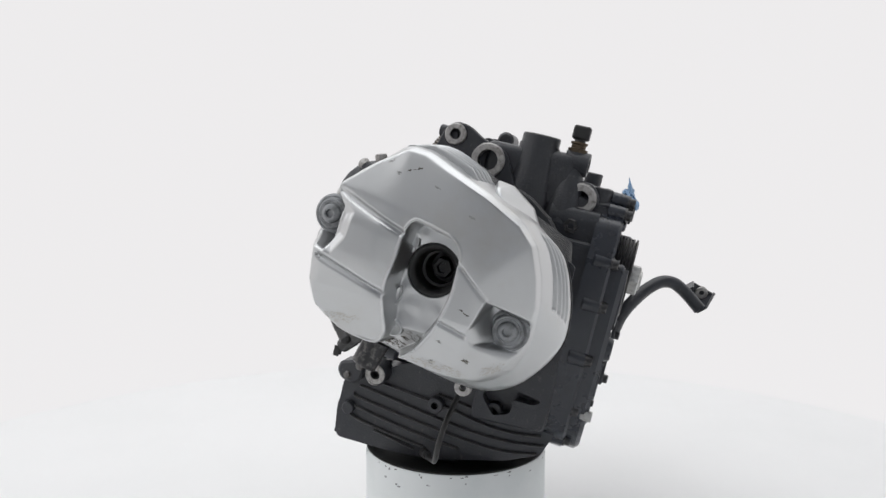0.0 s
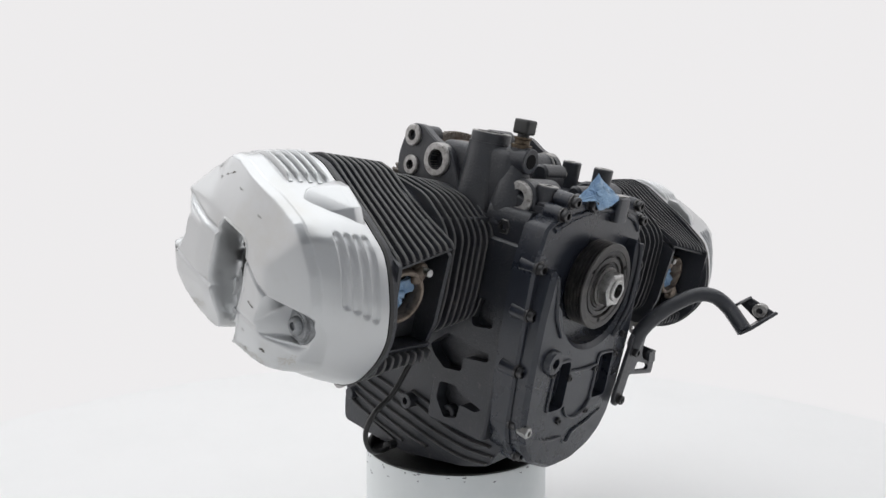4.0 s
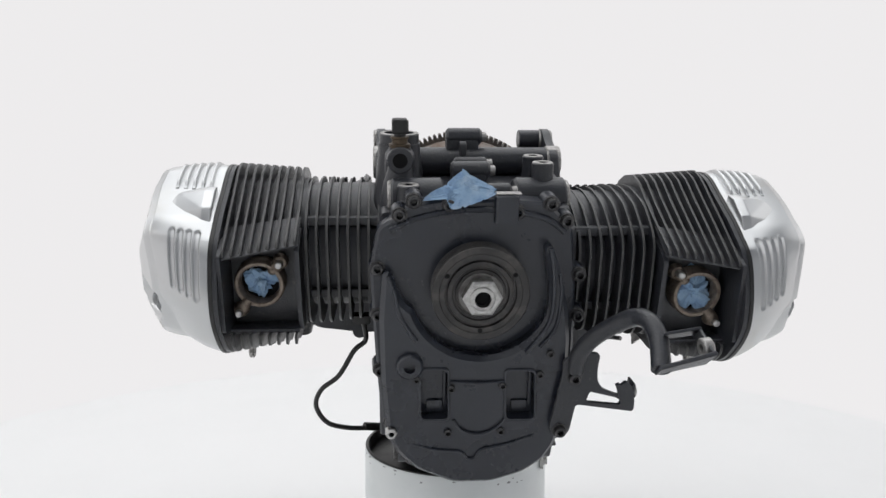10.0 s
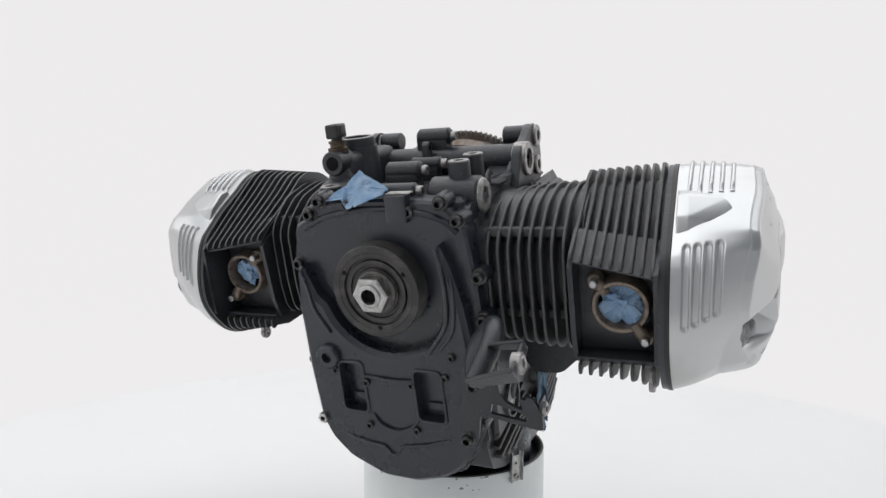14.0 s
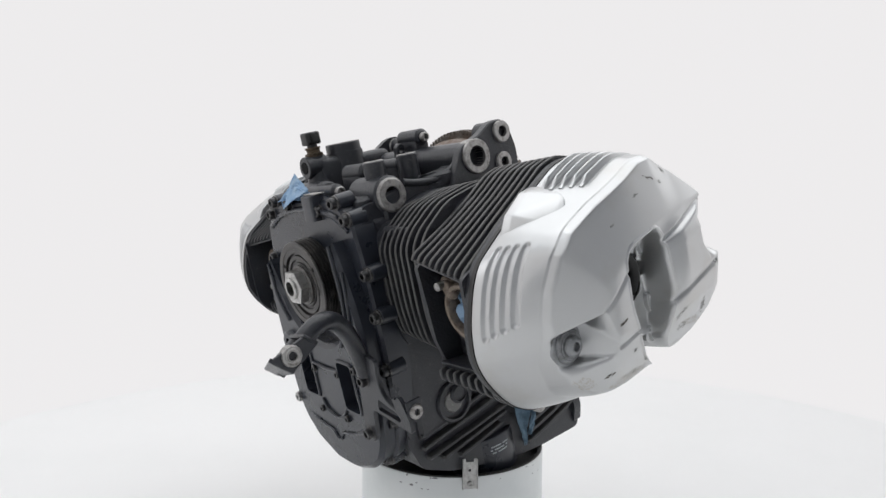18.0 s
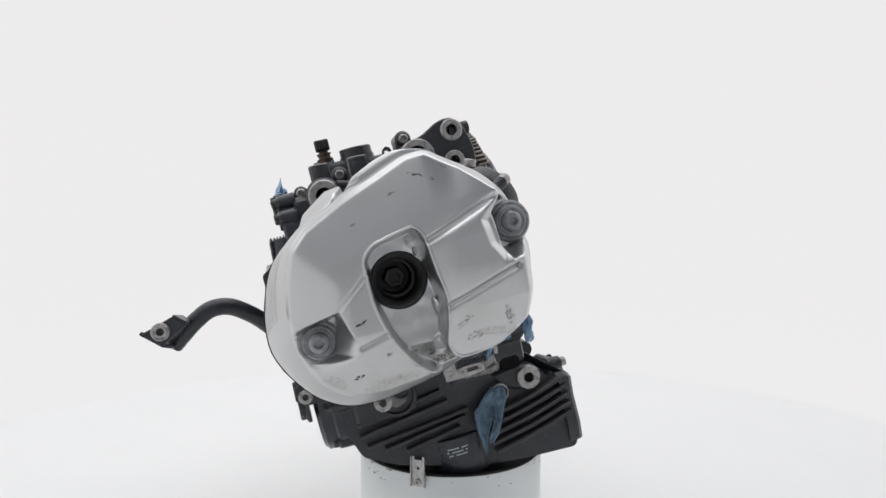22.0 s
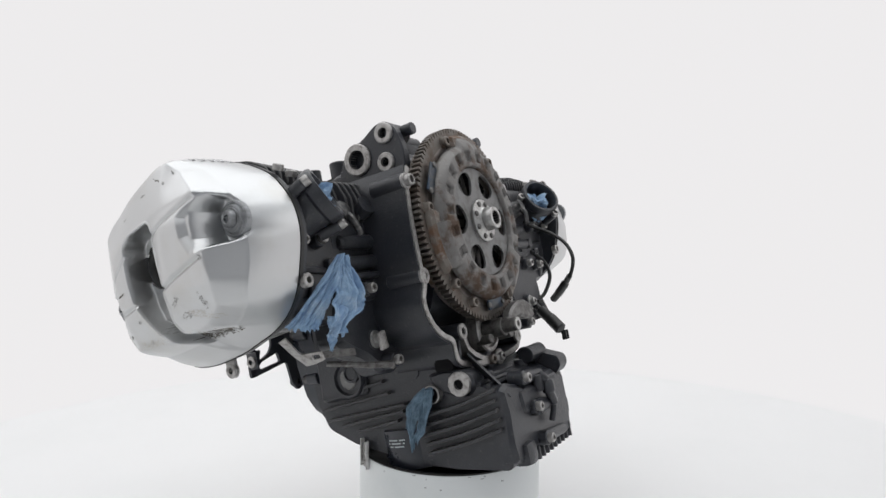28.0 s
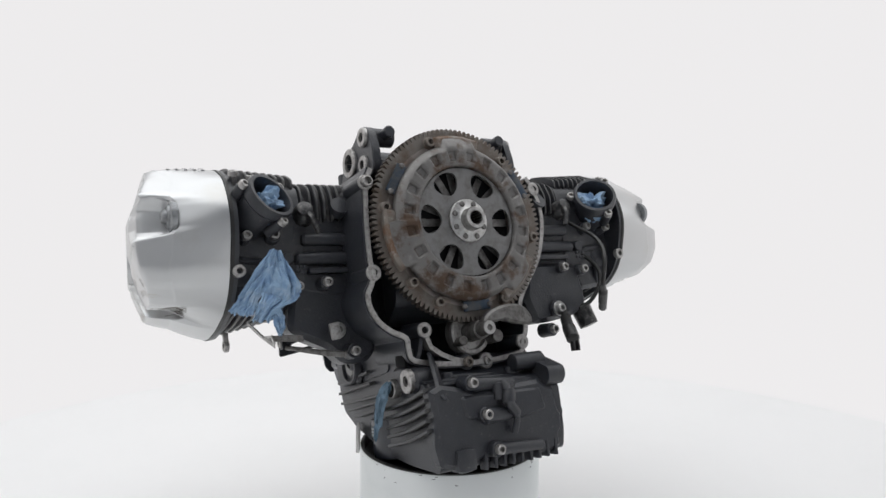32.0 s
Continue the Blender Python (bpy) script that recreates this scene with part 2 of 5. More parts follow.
def mirror(bm, side):
    """The other cylinder: mirrored across, and set back along the crankshaft."""
    if side < 0:
        for v in bm.verts:
            v.co = shift(v.co, side)
        bmesh.ops.reverse_faces(bm, faces=bm.faces)
    return bm


def shift(p, side):
    return Vector(p) if side > 0 else Vector((-1.0108 * p[0], p[1] + 50.0 - 0.0054 * p[0], p[2] + 0.008 * p[0]))


def turn(d, side):
    return Vector(d) if side > 0 else Vector((-d[0], d[1], d[2]))


def B():
    return bmesh.new()


# ---- shared bolts, head upwards from z = 0 ----
def bolt_mesh(name, r, h, mat, washer=0.0, socket=0.55):
    bm = B()
    if washer:
        lathe(bm, [(0, -0.5), (washer, -0.5), (washer, 1.4), (washer - 0.5, 1.8), (r * 0.9, 1.8)], seg=20)
    lathe(bm, [(r, 0), (r, h - 1), (r - 0.9, h), (r * socket, h)], seg=20)
    m = [(r * socket * (1.0 if i % 2 else 0.8), 2 * math.pi * i / 12) for i in range(12)]
    top = [bm.verts.new((a * math.cos(w), a * math.sin(w), h - 0.05)) for a, w in m]
    low = [bm.verts.new((a * 0.95 * math.cos(w), a * 0.95 * math.sin(w), h * 0.35)) for a, w in m]
    for i in range(12):
        bm.faces.new((top[i - 1], top[i], low[i], low[i - 1]))
    bm.faces.new(low)
    return finish(bm, name, mat)


def hex_mesh(name, r, h, mat, hole=0.0):
    bm = B()
    lathe(bm, [(r * 0.86, 0), (r, 1), (r, h - 1.5), (r * 0.87, h), (hole, h)] + ([(hole, h - 14)] if hole else []), seg=6)
    return finish(bm, name, mat, angle=20)


BOLT_M6 = bolt_mesh("bolt", 6.2, 8, BOLT_BLACK, 8.2)
BOLT_GREY = bolt_mesh("bolt", 5.8, 7, CAST_ALU, 0)
BOLT_STEEL = bolt_mesh("bolt", 6.4, 8, STEEL, 10.5)
HEX_DARK = hex_mesh("nut", 9, 6, BOLT_BLACK, 4)
BOLT_SMALL = bolt_mesh("bolt", 4.2, 4, BOLT_BLACK, 0)


def bolt(parent, pos, direction, mesh=None, label=""):
    return place("bolt", mesh or BOLT_M6, parent, at(pos, direction), label)


# ---- setting ----
def build_setting():
    bm = B()
    s = 40.0
    bm.faces.new([bm.verts.new(p) for p in ((-s, -s, -0.012), (s, -s, -0.012), (s, s, -0.012), (-s, s, -0.012))])
    tagged(new("ground", finish(bm, "ground", WHITE_FLOOR, 1.0)), "white painted seamless studio floor", "floor", kind="structure")
    # curved backdrop behind and beside the platform, glowing by itself, its floor sweep too
    bm = B()
    n, rad = 72, 3.2
    levels = [(1.1165, 0.0112), (1.3, 0.0116), (rad - 0.9, 0.0125), (rad - 0.55, 0.03), (rad - 0.25, 0.15), (rad - 0.07, 0.4), (rad, 0.9), (rad, 3.2)]
    rows = []
    for r, z in levels:
        rows.append([bm.verts.new((r * math.cos(radians(-12 + 240 * i / n)), r * math.sin(radians(-12 + 240 * i / n)), z - 0.012)) for i in range(n + 1)])
    for a, b in zip(rows, rows[1:]):
        for i in range(n):
            bm.faces.new((a[i], a[i + 1], b[i + 1], b[i]))
    tagged(new("backdrop", finish(bm, "backdrop", BACKDROP, 1.0)), "white curved studio backdrop that glows evenly by itself", "backdrop", kind="structure")
    # unseen wall behind the camera, added to grey the covers' reflections
    bm = B()
    rows = [[bm.verts.new((3.3 * math.cos(radians(226 + 124 * i / 24)), 3.3 * math.sin(radians(226 + 124 * i / 24)), z)) for i in range(25)] for z in (-0.012, 3.2)]
    for i in range(24):
        bm.faces.new((rows[0][i], rows[0][i + 1], rows[1][i + 1], rows[1][i]))
    tagged(new("unseen_wall_south", finish(bm, "wall", UNSEEN_WALL, 1.0)), "plain grey wall added out of view to tone reflections", "wall", kind="structure")
    # unseen ceiling, added to darken what the covers reflect from above
    bm = B()
    lathe(bm, [(0, 3.25), (3.5, 3.25), (3.5, 3.35), (0, 3.35)], seg=48)
    tagged(new("ceiling", finish(bm, "ceiling", UNSEEN_CEILING, 1.0)), "plain blue-grey ceiling added out of view to tone reflections", "ceiling", kind="structure")


build_setting()


def thing(name, label, category, base=(0, 0, 0), group=""):
    ob = new(name)
    ob.location = base
    return tagged(ob, label, category, group)


# ---- turntable platform ----
def build_platform():
    ob = thing("turntable_platform", "large round white turntable platform under the drum", "turntable")
    bm = B()
    lathe(bm, [(0, -11), (1114, -11), (1116, -9), (1116, -0.4), (1115.6, 0), (0, 0)], seg=128)
    part("platform_disc", bm, WHITE_FLOOR, ob)
    bm = B()
    lathe(bm, [(1112, -0.6), (1117.5, -0.6), (1117.5, -10), (1114, -10)], seg=128, close=True)
    part("rim_band", bm, WHITE_FLOOR, ob)
    return ob


# ---- drum ----
DRUM_C = (4.0, 2.0)


def build_drum():
    ob = thing("drum", "white painted steel drum with chipped rim holding the engine", "drum")
    bm = B()
    lathe(bm, [(112, 0), (122, 0), (122, 147), (121.4, 148.6), (120.4, 148.6), (120, 147), (120, 6), (112, 6)], (DRUM_C[0], DRUM_C[1], 0), seg=96, close=True)
    part("shell", bm, DRUM_WHITE, ob)
    bm = B()
    lathe(bm, [(116.5, 120), (119.9, 120), (119.9, 148.8), (121.2, 149.2), (121.4, 150.4), (120, 151.2), (117.5, 151), (116.5, 149)], (DRUM_C[0], DRUM_C[1], 0), seg=96, close=True)
    part("rim_liner", bm, RUBBER, ob, "black rubber liner along the drum's rim")
    bm = B()
    lathe(bm, [(0, 128), (117, 128), (117, 136), (112, 138), (0, 138)], (DRUM_C[0], DRUM_C[1], 0), seg=64)
    part("rubber_pad", bm, RUBBER, ob, "black pad inside the rim under the engine")
    rng = random.Random(5)
    for i in range(46):
        a = rng.uniform(0, 2 * math.pi)
        z = 147.5 - abs(rng.gauss(0, 5)) - (0 if i % 3 else rng.uniform(0, 16))
        w, h = rng.uniform(0.7, 3.6), rng.uniform(0.5, 1.6)
        bm = B()
        k = 7
        pts = [(w * math.cos(2 * math.pi * j / k) * rng.uniform(0.5, 1.2), h * math.sin(2 * math.pi * j / k) * rng.uniform(0.5, 1.2)) for j in range(k)]
        prism(bm, pts, "z", 0, 0.25)
        d = Vector((math.cos(a), math.sin(a), 0))
        p = Vector((DRUM_C[0], DRUM_C[1], z)) + d * 121.95
        place("paint_chip", finish(bm, "paint_chip", CHIP), ob, Matrix.Translation(p * 0.001) @ Matrix((Vector((0, 0, 1)).cross(d), Vector((0, 0, 1)), d)).transposed().to_4x4())
    # latch strip on the rim
    a = math.atan2(0.0994, 0.0991)
    d = Vector((math.cos(a), math.sin(a), 0))
    m = Matrix.Translation((Vector((DRUM_C[0], DRUM_C[1], 0)) + d * 123) * 0.001) @ Matrix((Vector((0, 0, 1)).cross(d), Vector((0, 0, 1)), d)).transposed().to_4x4()
    bm = B()
    prism(bm, [(-9, 136), (9, 136), (9, 172), (5, 172), (5, 168), (-5, 168), (-5, 172), (-9, 172)], "z", 0, 1.2, holes=[circle(0, 158, 1.8, 12)])
    block(bm, (-8.6, 154, 2.4), (1.0, 36, 4), 0.3)
    block(bm, (8.6, 154, 2.4), (1.0, 36, 4), 0.3)
    latch = part("latch", bm, STEEL, ob, "small galvanised latch strip screwed to the rim")
    latch.matrix_local = m
    place("screw", bolt_mesh("screw", 3.6, 3, STEEL), latch, Matrix.Translation((0, 0.142, 0.0012)))
    return ob



# ---- engine ----
COVER_C = (-126.0, -5.0)         # plug hole of a rocker cover, along and up
RIM = [(-95, 94), (-70, 89), (-46, 77), (-28, 65), (-14, 46), (-6, 29), (-3, 10), (-5, -8), (-11, -27), (-18, -47), (-28, -64), (-43, -79), (-62, -90), (-111, -106), (-157, -113),
       (-188, -111), (-213, -95), (-232, -68), (-241, -45), (-239, -16), (-229, 14), (-219, 31), (-181, 56), (-145, 74), (-115, 90)]
# the same edge nearer to the face: drawn in behind, bulging at the front top
FACE = [(-80, 89), (-60, 76), (-42, 61), (-31, 50), (-20, 34), (-14, 12), (-14, -10), (-19, -40), (-27, -60), (-42, -72), (-62, -80), (-106, -88), (-142, -93), (-168, -95), (-185, -92), (-196, -86), (-207, -73), (-214.5, -54),
        (-217.5, -36), (-217, -10), (-212.5, 11.5), (-203, 37), (-188, 51.5), (-157, 66.5), (-123.5, 79.2), (-101, 88.3)]
X_RIM = 284.0


def edge_radius(outline, soft):
    pts = [Vector((a - COVER_C[0], b - COVER_C[1])) for a, b in rounded(outline, soft, 5)]

    def radius(w):
        d = Vector((math.cos(w), math.sin(w)))
        best = 0.0
        for i in range(len(pts)):
            a, b = pts[i - 1], pts[i]
            e = b - a
            den = d.x * e.y - d.y * e.x
            if abs(den) < 1e-9:
                continue
            t = (a.x * e.y - a.y * e.x) / den
            s = (a.x * d.y - a.y * d.x) / den
            if t > 0 and -1e-6 <= s <= 1 + 1e-6:
                best = max(best, t)
        return best
    return radius


RADIUS = edge_radius(RIM, 16)
FACE_RADIUS = edge_radius(FACE, 6)


def wall_radius(w, x):
    """Radius of a rocker cover's side wall at a height."""
    t = max(0.0, min(1.0, (x - X_RIM) / 68.0))
    return RADIUS(w) * (1 - t) + FACE_RADIUS(w) * t + 6.0 * t * (1 - t)


def polygon_depth(u, v, poly):
    """Signed distance to a polygon's edge, positive inside."""
    inside, dist = False, 1e9
    k = len(poly)
    for i in range(k):
        (x0, y0), (x1, y1) = poly[i - 1], poly[i]
        if (y0 > v) != (y1 > v) and u < (x1 - x0) * (v - y0) / (y1 - y0) + x0:
            inside = not inside
        dx, dy = x1 - x0, y1 - y0
        t = max(0.0, min(1.0, ((u - x0) * dx + (v - y0) * dy) / (dx * dx + dy * dy)))
        dist = min(dist, math.hypot(u - x0 - t * dx, v - y0 - t * dy))
    return dist if inside else -dist


def ease(t):
    t = max(0.0, min(1.0, t))
    return t * t * (3 - 2 * t)


CHANNEL_EDGE = [(-149, 18), (-141, 26), (-108, 33), (-103, 24), (-101, 0), (-97, -25), (-101, -50), (-104, -62), (-97, -77), (-55, -77), (-46, -82),
           (-58, -90), (-100, -93), (-109, -87), (-128, -70), (-142, -45), (-149, -15)]
REAR_POCKET = [(-40, 46), (-60, 28), (-57, 6), (-47, -11), (14, 3), (14, 37)]
REAR_FLOOR = [(-35, 44), (-47, 30), (-45, 4), (-39, -9), (14, 4), (14, 37)]
FRONT_POCKET = [(-177, -14.5), (-168, -45), (-174, -54), (-204, -66), (-262, -72), (-262, -36), (-230, -27)]
CREASES = [((-100, 21), (-42, 42), 3.2, 2.4), ((-106, -34), (-36, -13), 2.8, 2.2), ((-177, -14), (-150, 8), 1.8, 1.6), ((-167, -46), (-143, -40), 2.2, 1.8)]
# outer ridge of the face: sharp round the top and the front, soft below
RIDGE = [(-85, 86), (-62, 70), (-40, 47), (-36, 16), (-31, -10), (-32, -34), (-38, -56), (-60, -71), (-104, -79), (-150, -84), (-180, -82), (-200, -68), (-211, -44),
         (-214, -14), (-209, 10), (-200, 35), (-186, 48.5), (-155, 63.5), (-122, 76), (-100, 85)]
RIDGE_B = [(-260, -30), (-212, -14), (-177, 5), (-147, 23), (-121, 33), (-93, 40.5), (-60, 46), (-38, 46), (20, 46)]


CHANNEL = rounded(CHANNEL_EDGE, 9, 3)


def smooth_crest():
    """The inner ridge's height along the cover, every half millimetre, with its corners rounded."""
    u = np.arange(-320.0, 60.0, 0.5)
    v = np.interp(u, [p[0] for p in RIDGE_B], [p[1] for p in RIDGE_B])
    k = np.hanning(81)
    v = np.convolve(v, k / k.sum(), mode="same")
    return [float(q) for q in v[80:-40]]


CREST = smooth_crest()


def soft_plus(x, k):
    """max(x, 0) with its corner rounded over k."""
    return 0.5 * (x + math.sqrt(x * x + k * k))


def cover_height(u, v, s):
    """How far out the rocker cover reaches at a place on its face; s runs from the plug hole (0) to its edge (1)."""
    q = max(0.0, min(len(CREST) - 2.0, (u + 280) * 2))
    crest = CREST[int(q)] + (CREST[int(q) + 1] - CREST[int(q)]) * (q - int(q))
    slope = 0.30 + 0.08 * ease((-120 - u) / 60) + 0.12 * ease((u + 90) / 25)
    x = 375.0 - slope * soft_plus(v - crest, 1.6 + 3.0 * ease((-118 - u) / 60))
    # the front slopes back
    x -= soft_plus(x - (371.0 + 0.62 * (u + 177)), 3.5)
    # the foot of the face slopes in
    x -= 21.0 * (max(0.0, -36 - v) / 60) ** 1.25
    # the lobe behind the plug hole is a little rounded
    k = ease((u + 112) / 34) * ease((-14 - u) / 26)
    x += 8.5 * k * ease((crest + 2 - v) / 30) * ease((v + 62) / 60)
    # walls outside the ridge
    d = -polygon_depth(u, v, RIDGE)
    if d > -5:
        f = soft_plus(d, 0.6) / (max(d, 0.0) + max(0.5, RIM_DEPTH(u, v)))
        f = min(f, 1.0)
        low = ease((-20 - v) / 40)
        back = ease((u + 70) / 30) * (1 - low)
        sharp = ease((-55 - u) / 30) * ease((v + 50) / 30)
        drop = (27.0 + 6.0 * back) * (1 - sharp) + 8.0 * sharp - 9.0 * ease((-185 - u) / 30) * (1 - sharp)
        x -= drop * f ** (1.0 + 0.7 * low + 0.35 * back)
    for (a, b, depth, width) in CREASES:
        ax, ay, bx, by = a[0], a[1], b[0], b[1]
        t = max(0.0, min(1.0, ((u - ax) * (bx - ax) + (v - ay) * (by - ay)) / ((bx - ax) ** 2 + (by - ay) ** 2)))
        e = math.hypot(u - ax - t * (bx - ax), v - ay - t * (by - ay))
        if e < 9:
            x -= depth * math.exp(-(e / width) ** 2)
    if u < -44:
        e = polygon_depth(u, v, CHANNEL)
        if e > -3:
            x += 0.9 * math.exp(-((e + 2.0) / 1.6) ** 2)
            k = ease((e + 1.2) / 4.6)
            floor = 352.0 - 1.1 * max(0.0, -58 - v)
            floor += 1.0 * noise.noise(Vector((u * 0.08, v * 0.08, 3.0))) + 5.0 * math.exp(-((u + 108) ** 2 + (v - 22) ** 2) / 30)
            floor += 4.0 * math.exp(-((u + 107) ** 2 / 40 + (v + 62) ** 2 / 90))
            x = x * (1 - k) + min(x, floor) * k
    if u > -64:
        e = polygon_depth(u, v, REAR_POCKET)
        if e > 0:
            x -= 6.5 * ease(e / 10.0)
        e = polygon_depth(u, v, REAR_FLOOR)
        if e > -1:
            k = ease((e + 1.0) / 8.0)
            x = x * (1 - k) + min(x, 343.0) * k
    if u < -164:
        e = polygon_depth(u, v, FRONT_POCKET)
        if e > 0:
            top = (u + 177) * -0.2296 + (-14.5 - v) * 0.9733      # depth below the upper edge
            right = (-168 - u) * 0.959 + (-45 - v) * -0.283         # and in from the inner edge
            k = min(1.0, soft_plus(top, 0.8) / 5.0, max(0.0, right) / 22.0, soft_plus(e, 1.0) / (6.0 + 13.0 * ease((-46 - v) / 10)))
            k = ease(max(k, 0.0))
            x = x * (1 - k) + min(x, 343.0) * k
    return max(x, 312.0)


def rim_depth():
    pts = rounded(FACE, 6, 2)
    return lambda u, v: polygon_depth(u, v, pts)


RIM_DEPTH = rim_depth()


def slot_depth(x, u, v):
    """Four upright slots sunk into the front wall, with round ends."""
    if u > -170 or v > 50 or v < -34:
        return 0.0
    i = max(0, min(3, round((x - 297.3) / 8.6)))
    mid = 297.5 + 9.0 * i - (v - 43) * (-0.012 - 0.012 * i)
    top, foot = 41.5 + i, -27.0 + 4.0 * i
    e = math.hypot(x - mid, max(0.0, v - top + 2.8, foot + 2.8 - v))
    return 3.0 * ease((3.9 - e) / 2.0)


@functools.lru_cache(None)
def cover_grid():
    """Points of a rocker cover, ring after ring round the plug hole."""
    nf, ns, nw = 560, 110, 72
    grid = []
    for j in range(nf):
        w = 2 * math.pi * j / nf
        rf, ro, ri = FACE_RADIUS(w), RADIUS(w), 23.0
        c, q = math.cos(w), math.sin(w)
        col = [(312, COVER_C[0] + ri * c, COVER_C[1] + ri * q)]
        for i in range(ns + 1):
            r = ri + (rf - ri) * i / ns
            u, v = COVER_C[0] + r * c, COVER_C[1] + r * q
            col.append((cover_height(u, v, r / ro), u, v))
        xe = col[-1][0]
        for i in range(1, nw + 1):
            k = 0.99 * i / nw
            x = xe + (X_RIM - xe) * k
            r = rf + (ro - rf) * k + (1.5 + 2.0 * ease((-0.5 - c) * 3.0)) * 4 * k * (1 - k)
            u, v = COVER_C[0] + r * c, COVER_C[1] + r * q
            r -= slot_depth(x, u, v)
            col.append((x, COVER_C[0] + r * c, COVER_C[1] + r * q))
        grid.append(col)
    return grid


def build_rocker_cover(engine, side):
    bm = B()
    grid = [[bm.verts.new(c) for c in col] for col in cover_grid()]
    nf = len(grid)
    for j in range(nf):
        a, b = grid[j - 1], grid[j]
        for i in range(len(a) - 1):
            bm.faces.new((a[i], a[i + 1], b[i + 1], b[i]))
    cover = part("rocker_cover", mirror(bm, side), SILVER, engine, "scuffed silver painted aluminium rocker cover with ribs", angle=88)

    def angle_of(u, v):
        return math.atan2(v - COVER_C[1], u - COVER_C[0])
    # blade-like ribs over the top
    for i in range(5):
        bm = B()
        w0, w1 = angle_of(-147 + 1.5 * i, 75), angle_of(-64 - 3 * i, 88)
        n = 26
        rows = []
        for q in range(n + 1):
            a = q / n
            w = w0 + (w1 - w0) * a
            x = 296 + 9.4 * i + 1.6 * a
            h = 4.6 * min(ease(a / 0.16), ease((1 - a) / 0.5))
            row = []
            for dx, e in ((-2.3, -2.0), (-1.9, 0.3 * h), (-1.5, 0.82 * h), (-0.7, h), (0.7, h), (1.5, 0.82 * h), (1.9, 0.3 * h), (2.3, -2.0)):
                r = wall_radius(w, x) + 1.0 + e
                row.append(bm.verts.new((x + dx, COVER_C[0] + r * math.cos(w), COVER_C[1] + r * math.sin(w))))
            rows.append(row)
        for a, b in zip(rows, rows[1:]):
            for k in range(7):
                bm.faces.new((a[k], a[k + 1], b[k + 1], b[k]))
        bm.faces.new(rows[0])
        bm.faces.new(rows[-1])
        part("rib", mirror(bm, side), SILVER, cover)
    # wedge-shaped lug below them: a flat top, a slanting foot and a sheer end at the gasket
    bm = B()
    pts = [(x, u, v) for x in (287, 297) for u, v in ((-150, 79), (-164, 77), (-185.5, 62.5), (-194, 48), (-168, 46), (-146, 62))]
    pts += [(329, -157, 73), (326, -170, 63), (329.5, -179.5, 54), (332, -160, 54), (335, -164, 64)]
    vs = [bm.verts.new(p) for p in pts]
    bmesh.ops.convex_hull(bm, input=vs)
    bmesh.ops.dissolve_limit(bm, angle_limit=0.06, verts=bm.verts[:], edges=bm.edges[:])
    bmesh.ops.bevel(bm, geom=bm.edges[:], offset=1.6, segments=3, affect="EDGES", profile=0.6)
    part("pad", mirror(bm, side), SILVER, cover)
    # peeled and dirty patches lying on the paint
    rng = random.Random(11 if side > 0 else 12)
    spots = SCUFFS if side > 0 else SCUFFS[3:]
    for u, v, a, b, tilt, mat in spots:
        bm = B()
        for _ in range(int(8 + 1.3 * a * b)):
            f, e = 2 * math.pi * rng.random(), 1.15 * rng.random() ** 0.6
            du, dv = a * e * math.cos(f), b * e * math.sin(f)
            y, z = u + du * math.cos(tilt) - dv * math.sin(tilt), v + du * math.sin(tilt) + dv * math.cos(tilt)
            size, g = rng.uniform(0.25, 1.15), tilt + rng.uniform(-0.7, 0.7)
            vs = []
            for i in range(6):
                w = math.pi * i / 3
                p, q = size * 1.7 * math.cos(w) * rng.uniform(0.6, 1.2), 0.6 * size * math.sin(w) * rng.uniform(0.6, 1.2)
                p, q = y + p * math.cos(g) - q * math.sin(g), z + p * math.sin(g) + q * math.cos(g)
                vs.append(bm.verts.new((cover_height(p, q, 0) + 0.16, p, q)))
            bm.faces.new(vs)
        part("scuff", mirror(bm, side), mat, cover)
    # cast bosses on the channel's floor
    for (u, v, a, b, tilt) in ((-106, 17, 4.2, 8.5, -0.25), (-104, -60, 8.5, 7.5, 0.5), (-102, -33, 3.0, 9, 0.1)):
        bm = B()
        lathe(bm, [(1.0, -6), (1.0, 1.2), (0.82, 2.4), (0.62, 1.7), (0, 1.4)], seg=24)
        for p in bm.verts:
            y, z = p.co.x * a, p.co.y * b
            p.co = Vector((353.5 + p.co.z, u + y * math.cos(tilt) - z * math.sin(tilt), v + y * math.sin(tilt) + z * math.cos(tilt)))
        part("channel_boss", mirror(bm, side), SILVER, cover)
    # cover bolts with their washers
    for u, v in ((-197, -37), (-25.5, 18)):
        p = shift((344.5, u, v), side)
        d = turn((1, 0, 0), side)
        bm = B()
        lathe(bm, [(0, -6), (17, -6), (17.5, -2), (17, 0), (15.5, 1), (14.2, 0.6), (13.4, 1.2), (13, 3), (12, 3.6), (10.8, 3.4), (10.4, 4), (0, 4)], p, d, 36)
        seat = part("bolt_seat", bm, SEAT, cover, "dark rubber and steel washer stack")
        place("bolt", COVER_BOLT, seat, at(p + d * 4, d))
    # plug hole: rubber boot and bore
    bm = B()
    p, d = shift((300, *COVER_C), side), turn((1, 0, 0), side)
    lathe(bm, [(0, 12), (13, 12), (13.6, 30), (15.6, 31), (16.2, 46), (17.4, 49), (20.5, 51.2), (22.6, 50.6), (23.2, 48), (23.2, 10)], p, d, 44)
    boot = part("plug_boot", bm, RUBBER, cover, "round black rubber plug boot")
    bm = B()
